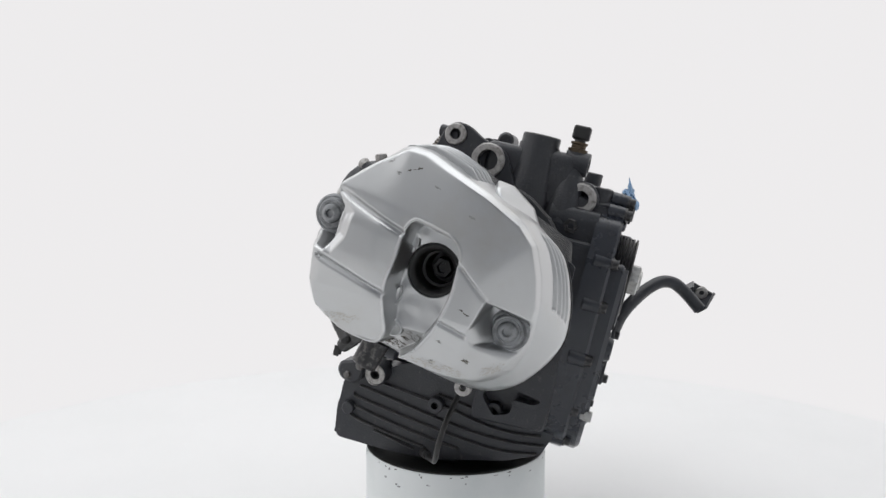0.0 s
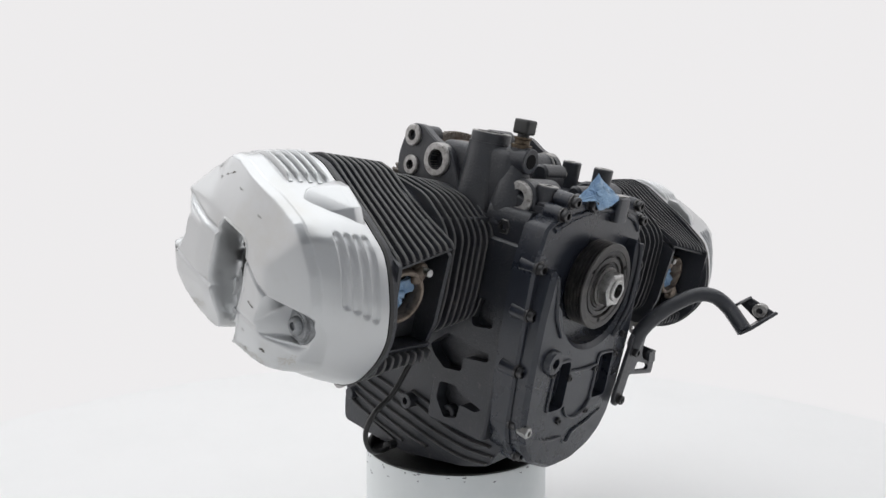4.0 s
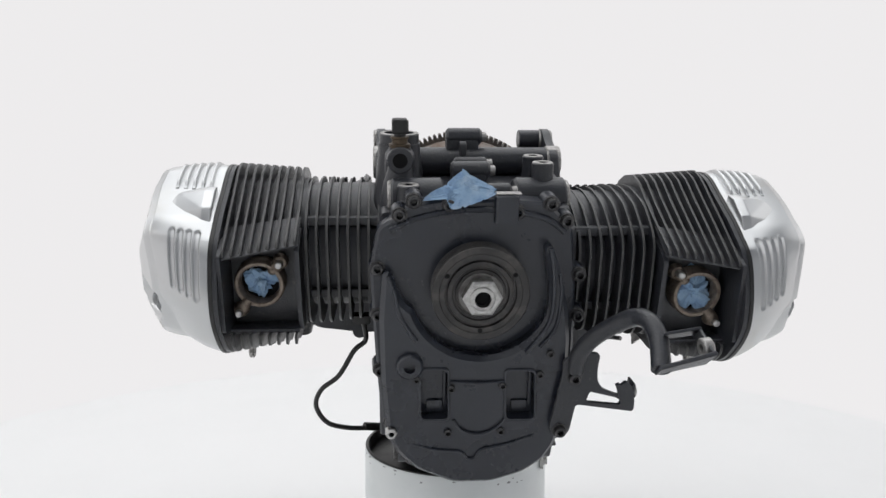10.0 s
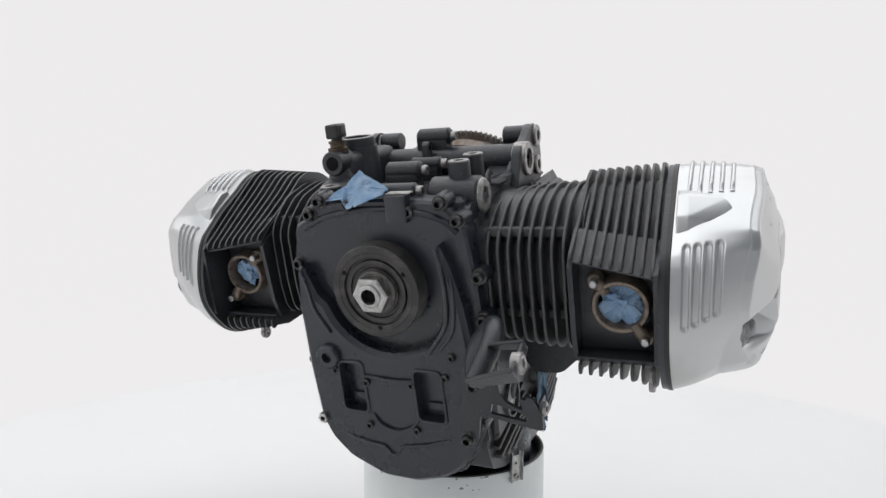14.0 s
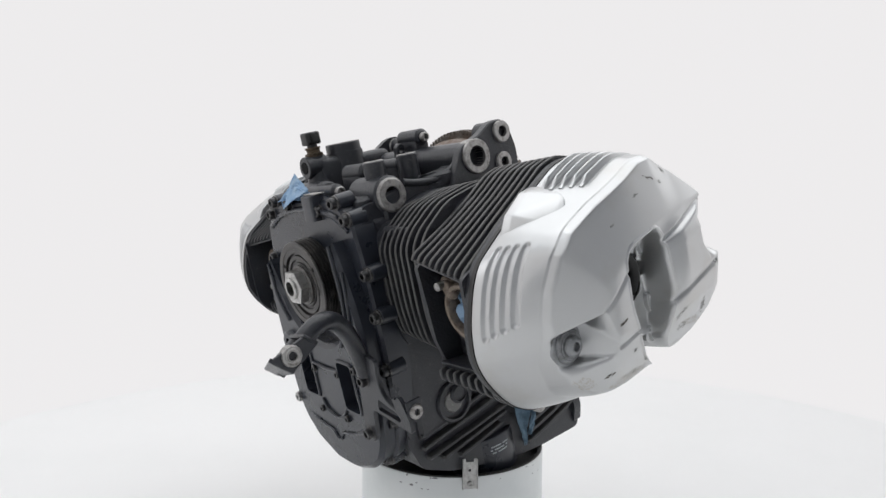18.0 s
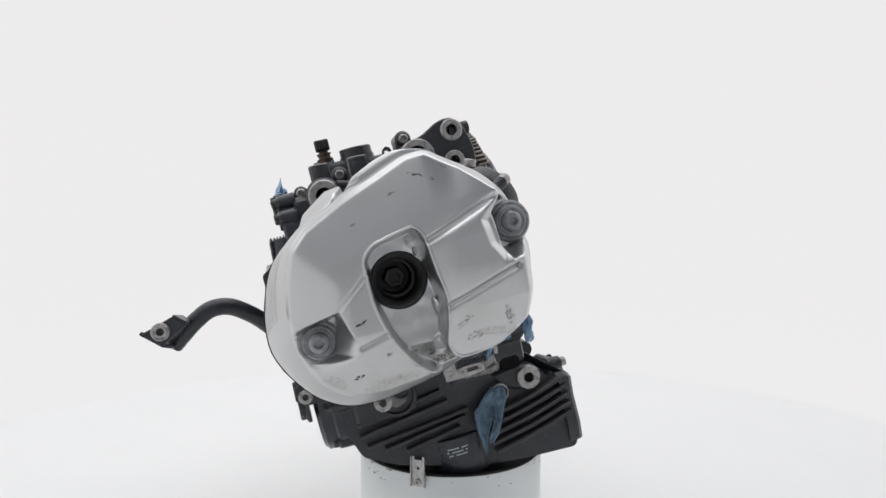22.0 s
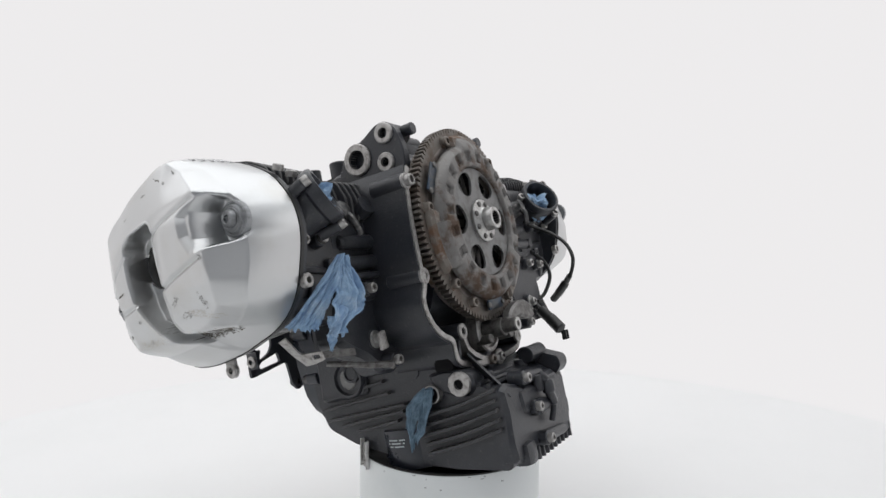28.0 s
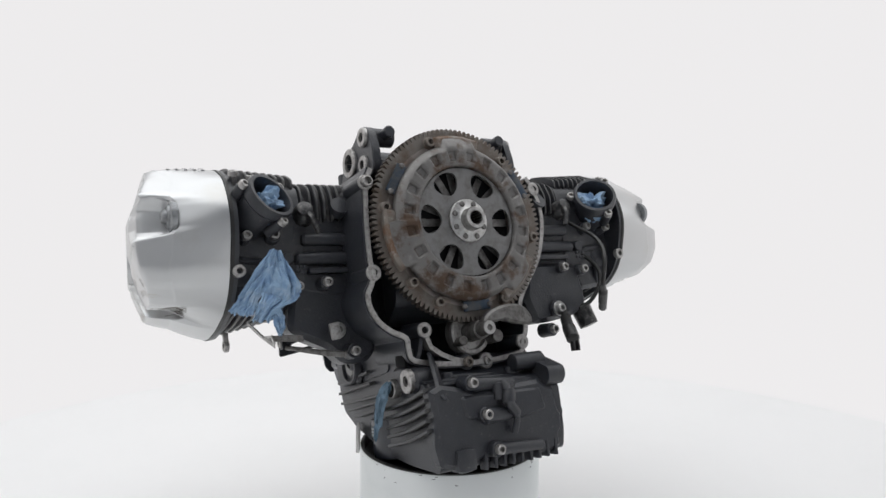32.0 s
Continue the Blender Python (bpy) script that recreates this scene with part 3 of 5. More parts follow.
    lathe(bm, [(9.5, 12), (9.5, 24), (8.4, 25.5), (5.2, 25.5), (4.4, 22), (0, 22)], p, d, 6)
    part("plug_top", bm, RUBBER, boot)
    bm = B()
    out = [(COVER_C[0] + RADIUS(2 * math.pi * i / 90) * 1.008 * math.cos(2 * math.pi * i / 90), COVER_C[1] + RADIUS(2 * math.pi * i / 90) * 1.008 * math.sin(2 * math.pi * i / 90)) for i in range(90)]
    prism(bm, out, "x", X_RIM - 4, X_RIM)
    part("gasket", mirror(bm, side), RUBBER, cover)
    return cover


COVER_BOLT = finish(lathe(B(), [(8.6, 0), (8.6, 1.5), (7.6, 4), (5.2, 5.4), (4.4, 5.4), (3.6, 4.9), (3.4, 2), (0, 2)], seg=18), "bolt", SEAT)
SCUFF_GREY = material("peeled_grey_patch", (0.26, 0.265, 0.26), 0.55, second=(0.42, 0.42, 0.41), scale=260, mix=(0.4, 0.6), metal=0.3)
DIRT = material("dark_oily_dirt", (0.035, 0.03, 0.026), 0.6, second=(0.16, 0.14, 0.11), scale=300, mix=(0.4, 0.65))
SCUFF_WARM = material("yellowed_oily_film", (0.48, 0.465, 0.43), 0.36, second=(0.53, 0.525, 0.51), scale=200, mix=(0.4, 0.65), metal=0.85)
SCUFFS = [(-50, -52, 2.6, 9, 0.2, SCUFF_GREY), (-80, -60, 5.5, 3, 0.1, SCUFF_GREY), (-86, -46, 7, 2.4, 0.6, SCUFF_GREY),
          (-36, -14, 2.4, 2.2, 0, SCUFF_GREY), (-144, -76, 1.6, 2.4, 0, SCUFF_GREY), (-148, -56, 2.2, 1.2, 0.2, SCUFF_GREY), (-174, -68, 4, 1.4, 0.4, DIRT),
          (-164, -27, 5.5, 0.5, 0.35, DIRT), (-106, -78, 6, 2.6, 0.5, DIRT), (-90, -82, 8, 2.4, 0.1, DIRT), (-68, -79, 6, 1.6, 0.1, DIRT), (-112, -70, 3, 2, 0.5, DIRT), (-76, -80, 18, 3.0, 0.0, DIRT), (-100, -80, 7, 4, 0.4, DIRT),
          (-150, -79, 22, 3.5, 0.05, SCUFF_WARM), (-192, -70, 9, 4, -0.6, SCUFF_WARM), (-122, -66, 9, 5, 0.5, SCUFF_GREY), (-60, -62, 16, 4, -0.2, SCUFF_WARM),
          (-96, 72, 5, 0.7, -0.4, DIRT), (-118, 62, 3, 0.6, 0.2, SCUFF_GREY), (-74, 74, 3.5, 0.6, -0.7, SCUFF_GREY), (-150, 46, 2, 0.5, 0.3, SCUFF_GREY), (-84, 66, 1.5, 1.2, 0, SCUFF_GREY)]


def build_head(engine, side):
    bm = B()
    prism(bm, rounded([(-88, 78), (-45, 62), (-38, 30), (-38, -56), (-56, -78), (-150, -84), (-184, -78), (-186, 22), (-160, 50), (-118, 78)], 10), "x", 190, X_RIM - 4)
    head = part("cylinder_head", mirror(bm, side), FIN_BLACK, engine, "dusty black finned cylinder head")
    bm = B()
    prism(bm, rounded([(a, b) for a, b in RIM], 12), "x", X_RIM - 9, X_RIM - 4)
    part("rim_plate", mirror(bm, side), BLACK, head)
    # box round the outlet port: a wall at each end, a lid and a floor
    bm = B()
    prism(bm, rounded([(-232, 20), (-208, 32), (-184, 36), (-184, -86), (-232, -66)], 3), "x", X_RIM - 13, X_RIM - 9)
    part("port_box_wall", mirror(bm, side), BLACK, head)
    bm = B()
    prism(bm, rounded([(-217, 22), (-200, 31), (-182, 40), (-182, -74), (-204, -76), (-212, -50)], 3), "x", 192, 197)
    part("port_box_wall", mirror(bm, side), BLACK, head)
    bm = B()
    lid = [(X_RIM - 9, -227, 14), (X_RIM - 9, -184, 38), (193, -180, 49), (193, -216, 27)]
    lo = [bm.verts.new(q) for q in lid]
    hi = [bm.verts.new((a, b, c + 1.5)) for a, b, c in lid]
    bm.faces.new(lo), bm.faces.new(hi)
    for q in range(4):
        bm.faces.new((lo[q - 1], lo[q], hi[q], hi[q - 1]))
    part("port_box_lid", mirror(bm, side), FIN_BLACK, head)
    bm = B()
    prism(bm, rounded([(-212, -71), (-182, -74), (-182, -82), (-208, -78)], 2), "x", 196, X_RIM - 9)
    part("port_box_floor", mirror(bm, side), BLACK, head)
    n = 9
    for i in range(n):
        x = 196 + i * (X_RIM - 14 - 196) / (n - 1)
        f = (X_RIM - x) * 0.07
        g = (X_RIM - 9 - x)
        top = [(-230 + 0.11 * g, 17 + 0.155 * g), (-226 + 0.11 * g, 24 + 0.15 * g), (-180, 54 - f + 0.05 * g), (-145, 75 - f), (-115, 93 - f), (-95, 98 - f), (-68, 92 - f), (-46, 80 - f), (-46, 60), (-90, 62), (-150, 40), (-200, 18 + 0.15 * g)]
        bm = B()
        prism(bm, rounded(top, 5, 3), "x", x - 1.6, x + 1.6, chamfer=0.8)
        fin_part(mirror(bm, side), head, FIN_BLACK)
    for i in range(8):
        x = 200 + i * 9.8
        f = (X_RIM - x) * 0.22
        bm = B()
        prism(bm, rounded([(-218, -76), (-205, -76), (-120, -76), (-70, -74), (-70, -90 + f * 0.4), (-130, -104 + f * 0.6), (-186, -112 + f), (-206, -104 + f), (-216, -90)], 5, 3), "x", x - 1.5, x + 1.5, chamfer=0.7)
        fin_part(mirror(bm, side), head, FIN_BLACK)
    # outlet port with its flange and studs
    p = shift((238, -196, -20), side)
    d = Vector((0, -1, -0.05))
    bm = B()
    lathe(bm, [(21.5, -12), (21.5, 8), (23, 10), (26, 10), (27.5, 8), (28, -8)], p, d, 36, close=True)
    port = part("outlet_port", bm, COPPER, head, "stained metal outlet port with a blue rag in it")
    # disc inside the port, coloured as the shade in it
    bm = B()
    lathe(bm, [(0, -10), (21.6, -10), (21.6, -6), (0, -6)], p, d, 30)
    part("port_bore_shade", bm, RECESS_SHADE, port)
    for q in ((215, 4), (261, -52)):
        sp = shift((q[0], -203, q[1]), side)
        e = (p + Vector((0, -4, 0)) - sp).normalized()
        bm = B()
        rod(bm, sp + Vector((0, 9, 0)), sp, 9, 7.5)
        hose(bm, [sp + Vector((0, 2, 0)), sp + e * 10, p - e * 22 + Vector((0, -4, 0))], [7, 6, 6], 10)
        part("stud_boss", bm, COPPER, port)
        bm = B()
        rod(bm, sp + Vector((0, 8, 0)), sp + Vector((0, -11, 0)), 4.2, 4.0)
        part("stud", bm, STEEL, port, "short steel stud")
    # inlet stub at the back, leaning inwards and up
    p1 = shift((234, -4, 42), side)
    d = turn((-0.42, 0.79, 0.44), side).normalized()
    p0 = p1 - d * 60
    bm = B()
    lathe(bm, [(26, 0), (28, 30), (28.5, 44), (31.5, 47), (32, 57), (30.5, 60), (26.5, 60), (25.5, 56), (24.5, 22), (0, 22)], p0, d, 44)
    stub = part("inlet_stub", bm, BLACK, head, "round black inlet stub stuffed with a blue rag")
    for k in range(3):
        o = Matrix.Rotation(0.5 + k * 2.1, 4, d) @ d.orthogonal().normalized()
        bm = B()
        rod(bm, p0 + d * 26 + o * 31, p0 + d * 50 + o * 35, 6.5)
        lug = part("stub_lug", bm, BLACK, stub)
        bolt(lug, p0 + d * 50 + o * 35, d, BOLT_GREY)
    # rear casings
    bm = B()
    low = [(168, -140), (146, -162), (116, -164), (100, -150)] if side > 0 else [(140, -137), (114, -138)]
    prism(bm, rounded([(112, -52), (204, -56), (212, -96), (214, -116), (190, -130)] + low + [(100, -100)], 8), "y", -74, -42 if side > 0 else -30, chamfer=7)
    case = part("chain_case", mirror(bm, side), BLACK, head)
    for q, r, mat in (((152, -40 if side > 0 else -24, -120), 13, BOLT_STEEL), ((205, -22, -66), 9, BOLT_GREY), ((168, -22, -62), 9, BOLT_GREY), ((138, -26, -148), 10, BOLT_GREY)):
        bm = B()
        rod(bm, shift((q[0], q[1] - 24, q[2]), side), shift(q, side), r, r - 1)
        boss = part("bolt_boss", bm, BLACK, case)
        bolt(boss, shift(q, side), (0, 1, 0.05), mat)
    bm = B()
    prism(bm, rounded([(205, 10), (240, 16), (276, 4), (280, -70), (262, -90), (215, -94), (200, -60)], 8), "y", -90, -42, chamfer=6)
    rear = part("rear_case", mirror(bm, side), BLACK, head)
    for a, b, r in (((228, -46, -4), (228, -28, -2), 10), ((262, -46, -6), (262, -24, -4), 8), ((212, -50, -30), (212, -30, -30), 9)):
        bm = B()
        rod(bm, a, b, r, r * 0.85)
        part("case_boss", mirror(bm, side), BLACK, rear)
    bm = B()
    hose(bm, [(206, -44, -40), (230, -38, -34), (262, -40, -30), (276, -46, -24)], 5, 8)
    hose(bm, [(240, -42, -36), (246, -38, -60), (250, -44, -84)], 4, 8)
    part("case_rib", mirror(bm, side), BLACK, rear)
    for q in ((228, -28, -2), (262, -24, -4)):
        bolt(rear, shift(q, side), (0, 1, 0.1), BOLT_GREY)
    for k in range(2):
        for j in range(3):
            bm = B()
            block(bm, (196 + 5 * j, -20, -42 - 6 * k), (3.4, 4, 3.6), 0.6)
            part("date_stud", mirror(bm, side), BLACK, rear)
    bm = B()
    pipe(bm, shift((275, -20, -46), side), shift((275, -12, -46), side), 7.5, 3.5)
    part("tube_end", bm, CAST_ALU, head)
    bolt(head, shift((272, -30, 70), side), (0, 0.35, 0.9), BOLT_GREY)
    bolt(head, shift((250, -34, 66), side), (0, 0.35, 0.9), BOLT_GREY)
    bm = B()
    pipe(bm, shift((258, -158, -122), side), shift((264, -158, -122), side), 8.5, 3.5)
    block(bm, shift((261, -158, -112), side), (5, 14, 14), 1.5)
    part("tab", bm, CAST_ALU, head)
    return head


def build_cylinder(engine, side):
    bm = B()
    lathe(bm, [(0, 92), (75, 92), (75, 200), (0, 200)], (0, -112, 0), (1, 0, 0), 40)
    cyl = part("cylinder", mirror(bm, side), BLACK, engine, "dusty black finned cylinder barrel")
    ring = [(-198, -66), (-203, -30), (-203, 34), (-192, 50), (-160, 72), (-112, 81), (-72, 77), (-44, 64), (-38, 40), (-40, -50), (-56, -74), (-112, -84), (-176, -80)]
    for i in range(8):
        x = 107 + i * 11.3
        k = 0.93 + 0.07 * min(1.0, i / 5)
        bm = B()
        prism(bm, rounded([(-112 + (a + 112) * k, b * k) for a, b in ring], 12, 4), "x", x - 1.4, x + 1.4, chamfer=0.7)
        fin_part(mirror(bm, side), cyl, FIN_BLACK)
    for a, b in ((46, 2), (-8, 6), (-40, 2)):
        bm = B()
        prism(bm, rounded([(-184, a + 5), (-174, a + 5), (-174, a - 5), (-184, a - 5)], 2), "x", 104, 188)
        part("tie_rib", mirror(bm, side), FIN_BLACK, cyl)
    # plain cast back of the barrel with its lumps and short ribs
    bm = B()
    prism(bm, rounded([(104, -18), (150, -24), (196, -20), (204, -40), (200, -70), (150, -80), (104, -70)], 8), "y", -60, -40, chamfer=5)
    part("barrel_back", mirror(bm, side), BLACK, cyl)
    for i in range(6):
        bm = B()
        prism(bm, rounded([(-62, 74), (-40, 66), (-30, 44), (-32, 18), (-60, 18)], 5), "x", 118 + i * 10, 121 + i * 10, chamfer=0.7)
        fin_part(mirror(bm, side), cyl, FIN_BLACK, "short_fin")
    for i, (z, d) in enumerate(((-30, 8), (-46, 9))):
        bm = B()
        block(bm, (152 - 4 * i, -36, z), (78, d * 2, 7), 3)
        part("back_rib", mirror(bm, side), BLACK, cyl)
    for z in (-6, -30):
        bm = B()
        rod(bm, (116, -36, z), (190 - 0.4 * z, -36, z), 9, 8, soft=4)
        part("cast_bar", mirror(bm, side), BLACK, cyl)
    bm = B()
    lathe(bm, [(0, 0), (13, 0), (13, 14), (10, 18), (10, 24), (6, 26), (0, 26)], (186, -44, 22), (0.1, 0.9, 0.35), 20)
    hose(bm, [(186, -24, 26), (182, -16, 14), (176, -14, -2)], [5, 4, 3], 8)
    part("temperature_sensor", mirror(bm, side), BOLT_BLACK, cyl)
    bm = B()
    lathe(bm, [(0, 0), (11, 0), (12, 4), (12, 16), (0, 16)], (140, -38, 30), (0.1, 0.9, 0.4), 20)
    part("core_plug", mirror(bm, side), BLACK, cyl)
    return cyl


def build_front_cover(engine):
    flange = [(-91, 70), (-79, 84), (-40, 90), (30, 88), (67, 85), (81, 70), (92, 60), (98, 15), (101, -36), (102, -89), (96, -140), (90, -180),
              (79, -203), (54, -224), (16, -236), (-29, -235), (-74, -216), (-95, -196), (-106, -170), (-112, -96), (-115, -31), (-117, 18), (-108, 62)]
    bm = B()
    prism(bm, rounded(flange, 10), "y", -184, -213, chamfer=3)
    cover = part("front_cover", bm, COVER_BLACK, engine, "satin black front engine cover with two windows")
    # raised face with the pulley's recess and two windows
    wl, wr = [(-65, -90), (-37, -90), (-36, -148), (-65, -147)], [(26, -93), (56, -94), (58, -151), (27, -150)]
    arc = [(-1 + 74 * math.cos(radians(a)), -3 + 74 * math.sin(radians(a))) for a in range(196, 331, 6)]
    face = [(-104, 16), (-97, 20), (-90, 2), (-82, -16)] + arc + [(69, -24), (68, 0), (62, 40), (68, 46), (78, 20), (88, -20), (93, -60), (93, -140), (85, -184), (72, -206), (50, -222), (14, -233), (-28, -232),
            (-70, -213), (-92, -190), (-102, -166), (-107, -100), (-108, -30)]
    bm = B()
    prism(bm, rounded(face, 7, 2), "y", -205, -231, holes=[rounded(wl, 6), rounded(wr, 6)], chamfer=5)
    part("face_plate", bm, COVER_BLACK, cover)
    for w, c in ((wl, (-51, -119)), (wr, (42, -122))):
        bm = B()
        big = [(c[0] + (a - c[0]) * 1.18, c[1] + (b - c[1]) * 1.1) for a, b in w]
        prism(bm, rounded(big, 7), "y", -230, -233.5, holes=[rounded(w, 6)], chamfer=1.2)
        part("window_frame", bm, COVER_BLACK, cover)
        bm = B()
        block(bm, (c[0], -217.5, c[1]), (36, 3, 66), 0.5)
        block(bm, (c[0] + 12, -220, c[1] + 4), (4, 5, 46), 1.8)
        block(bm, (c[0] + 1, -220, c[1] - 19), (18, 4, 14), 1.8)
        part("window_back", bm, COVER_BLACK, cover)
    bm = B()
    hose(bm, [(-96, -213, 58), (-70, -214, 70), (-36, -214, 77), (0, -214, 79), (34, -214, 76), (66, -214, 68), (84, -213, 54)], 3.2, 8)
    part("top_lip", bm, COVER_BLACK, cover)
    bm = B()
    hose(bm, [(66, -231, 42), (70, -232, 20), (72, -232, -10), (68, -232, -40), (46, -232, -72)], 2.6, 8)
    part("raised_rib", bm, COVER_BLACK, cover)
    bm = B()
    hose(bm, [(78, -229, 14), (80, -231, -10), (76, -232, -44), (60, -232, -66)], 2.0, 8)
    part("raised_rib", bm, COVER_BLACK, cover)
    bm = B()
    hose(bm, [(-98, -230, 14), (-92, -231, -4), (-86, -232, -30), (-70, -232, -56)], 2.2, 8)
    part("raised_rib", bm, COVER_BLACK, cover)
    bm = B()
    hose(bm, [(-34, -232, -104), (0, -233, -106), (24, -232, -105)], 1.8, 8)
    part("raised_rib", bm, COVER_BLACK, cover)
    bm = B()
    hose(bm, [(-30, -232, -150), (-20, -233, -163), (0, -233, -168), (18, -233, -160), (26, -232, -150)], 1.6, 8)
    part("raised_rib", bm, COVER_BLACK, cover)
    bm = B()
    hose(bm, [(-84, -229, -176), (-50, -232, -186), (-22, -232, -190), (-14, -232, -198), (-6, -232, -198), (2, -232, -188), (30, -232, -182), (60, -231, -172)], 1.7, 8)
    part("raised_rib", bm, COVER_BLACK, cover)
    bm = B()
    lathe(bm, [(6, 10), (12, 10), (14, 8), (15, 0), (15, -6), (6, -6)], (-77, -228, -84), (0, -1, 0), 24, close=True)
    lathe(bm, [(0, 2), (6.2, 2), (6.2, -4), (0, -4)], (-77, -230, -84), (0, -1, 0), 18)
    part("breather_boss", bm, COVER_BLACK, cover)
    for x, z in ((-70, -100), (62, -98), (-33, -112), (22, -110), (-36, -165), (22, -165), (72, -74)):
        bolt(cover, (x, -231, z), (0, -1, 0), BOLT_SMALL)
    # edge bolts in their bosses
    spots = [(-109, 18), (-109, -33), (-108, -97), (-98, -161), (-76, -206), (102, 8), (103, -38), (98, -98), (88, -160), (62, -212), (-86, 74), (-72, 88), (-36, 84), (34, 76), (68, 84), (85, 66), (-8, -226), (-8, -206)]
    for x, z in spots:
        bm = B()
        rod(bm, (x, -192, z), (x, -212, z), 9.5, 8.6)
        boss = part("bolt_boss", bm, COVER_BLACK, cover)
        bolt(boss, (x, -212, z), (0, -1, 0), BOLT_M6)
    bm = B()
    pipe(bm, (-97, -222, -163), (-97, -236, -163), 6.5, 3.2, 6)
    part("plug_nut", bm, STEEL, cover, "bare steel hexagon plug")
    # tall stub on the top edge
    bm = B()
    prism(bm, rounded([(10, -222), (34, -222), (34, -204), (10, -204)], 4), "z", 66, 94, chamfer=1)
    part("top_stub", bm, COVER_BLACK, cover)
    bm = B()
    block(bm, (24, -211, 95), (26, 12, 1.4), 0.4)
    part("machined_pad", bm, CAST_ALU, cover)
    return cover


def build_pulley(engine):
    mid = (-4.5, -228, -4)
    bm = B()
    prof = [(0, -14), (49, -14)]
    for i in range(5):
        h = -13 + i * 3.9
        prof += [(50.2, h), (50.2, h + 0.9), (46.4, h + 2.2), (46.4, h + 2.7)]
    prof += [(50.4, 6.6), (50.4, 7.6), (49.4, 8.6), (43.0, 8.6), (42.2, 7.8), (37.2, 7.4), (36.6, 4.0), (34.6, 3.6), (33.8, 6.2), (29.5, 6.6), (28.6, 4.6), (26.2, 4.2), (25.2, 6.0), (0, 6.0)]
    lathe(bm, prof, mid, (0, -1, 0), 72)
    pulley = part("crank_pulley", bm, PULLEY, engine, "black ribbed crankshaft pulley")
    # flat dark discs for holes, their shade put into the colour
    for k in range(3):
        w = radians(30 + 120 * k)
        bm = B()
        lathe(bm, [(0, 0.3), (2.6, 0.3), (2.6, -3), (0, -3)], (mid[0] + 40 * math.cos(w), -235.5, mid[2] + 40 * math.sin(w)), (0, -1, 0), 14)
        part("puller_hole_shade", bm, RECESS_SHADE, pulley)
    bm = B()
    lathe(bm, [(9, 0), (23, 0), (23, 2.2), (22, 3), (9, 3)], (mid[0], -234, mid[2]), (0, -1, 0), 36, close=True)
    part("washer", bm, DULL_STEEL, pulley)
    place("nut", hex_mesh("nut", 20.5, 13, STEEL, 9.5), pulley, at((mid[0], -236, mid[2]), (0, -1, 0)), "large zinc-plated crankshaft nut")
    bm = B()
    lathe(bm, [(8.4, 6), (8.4, 15.5), (11.4, 15.5), (12.6, 14.4), (12.6, 6)], (mid[0], -236, mid[2]), (0, -1, 0), 28)
    crank = part("crank_end", bm, STEEL, pulley)
    # shade down the hollow crank end, painted on a disc
    bm = B()
    lathe(bm, [(0, 9), (8.6, 9), (8.6, 2), (0, 2)], (mid[0], -236, mid[2]), (0, -1, 0), 20)
    part("bore_shade", bm, RECESS_SHADE, crank)
    return pulley


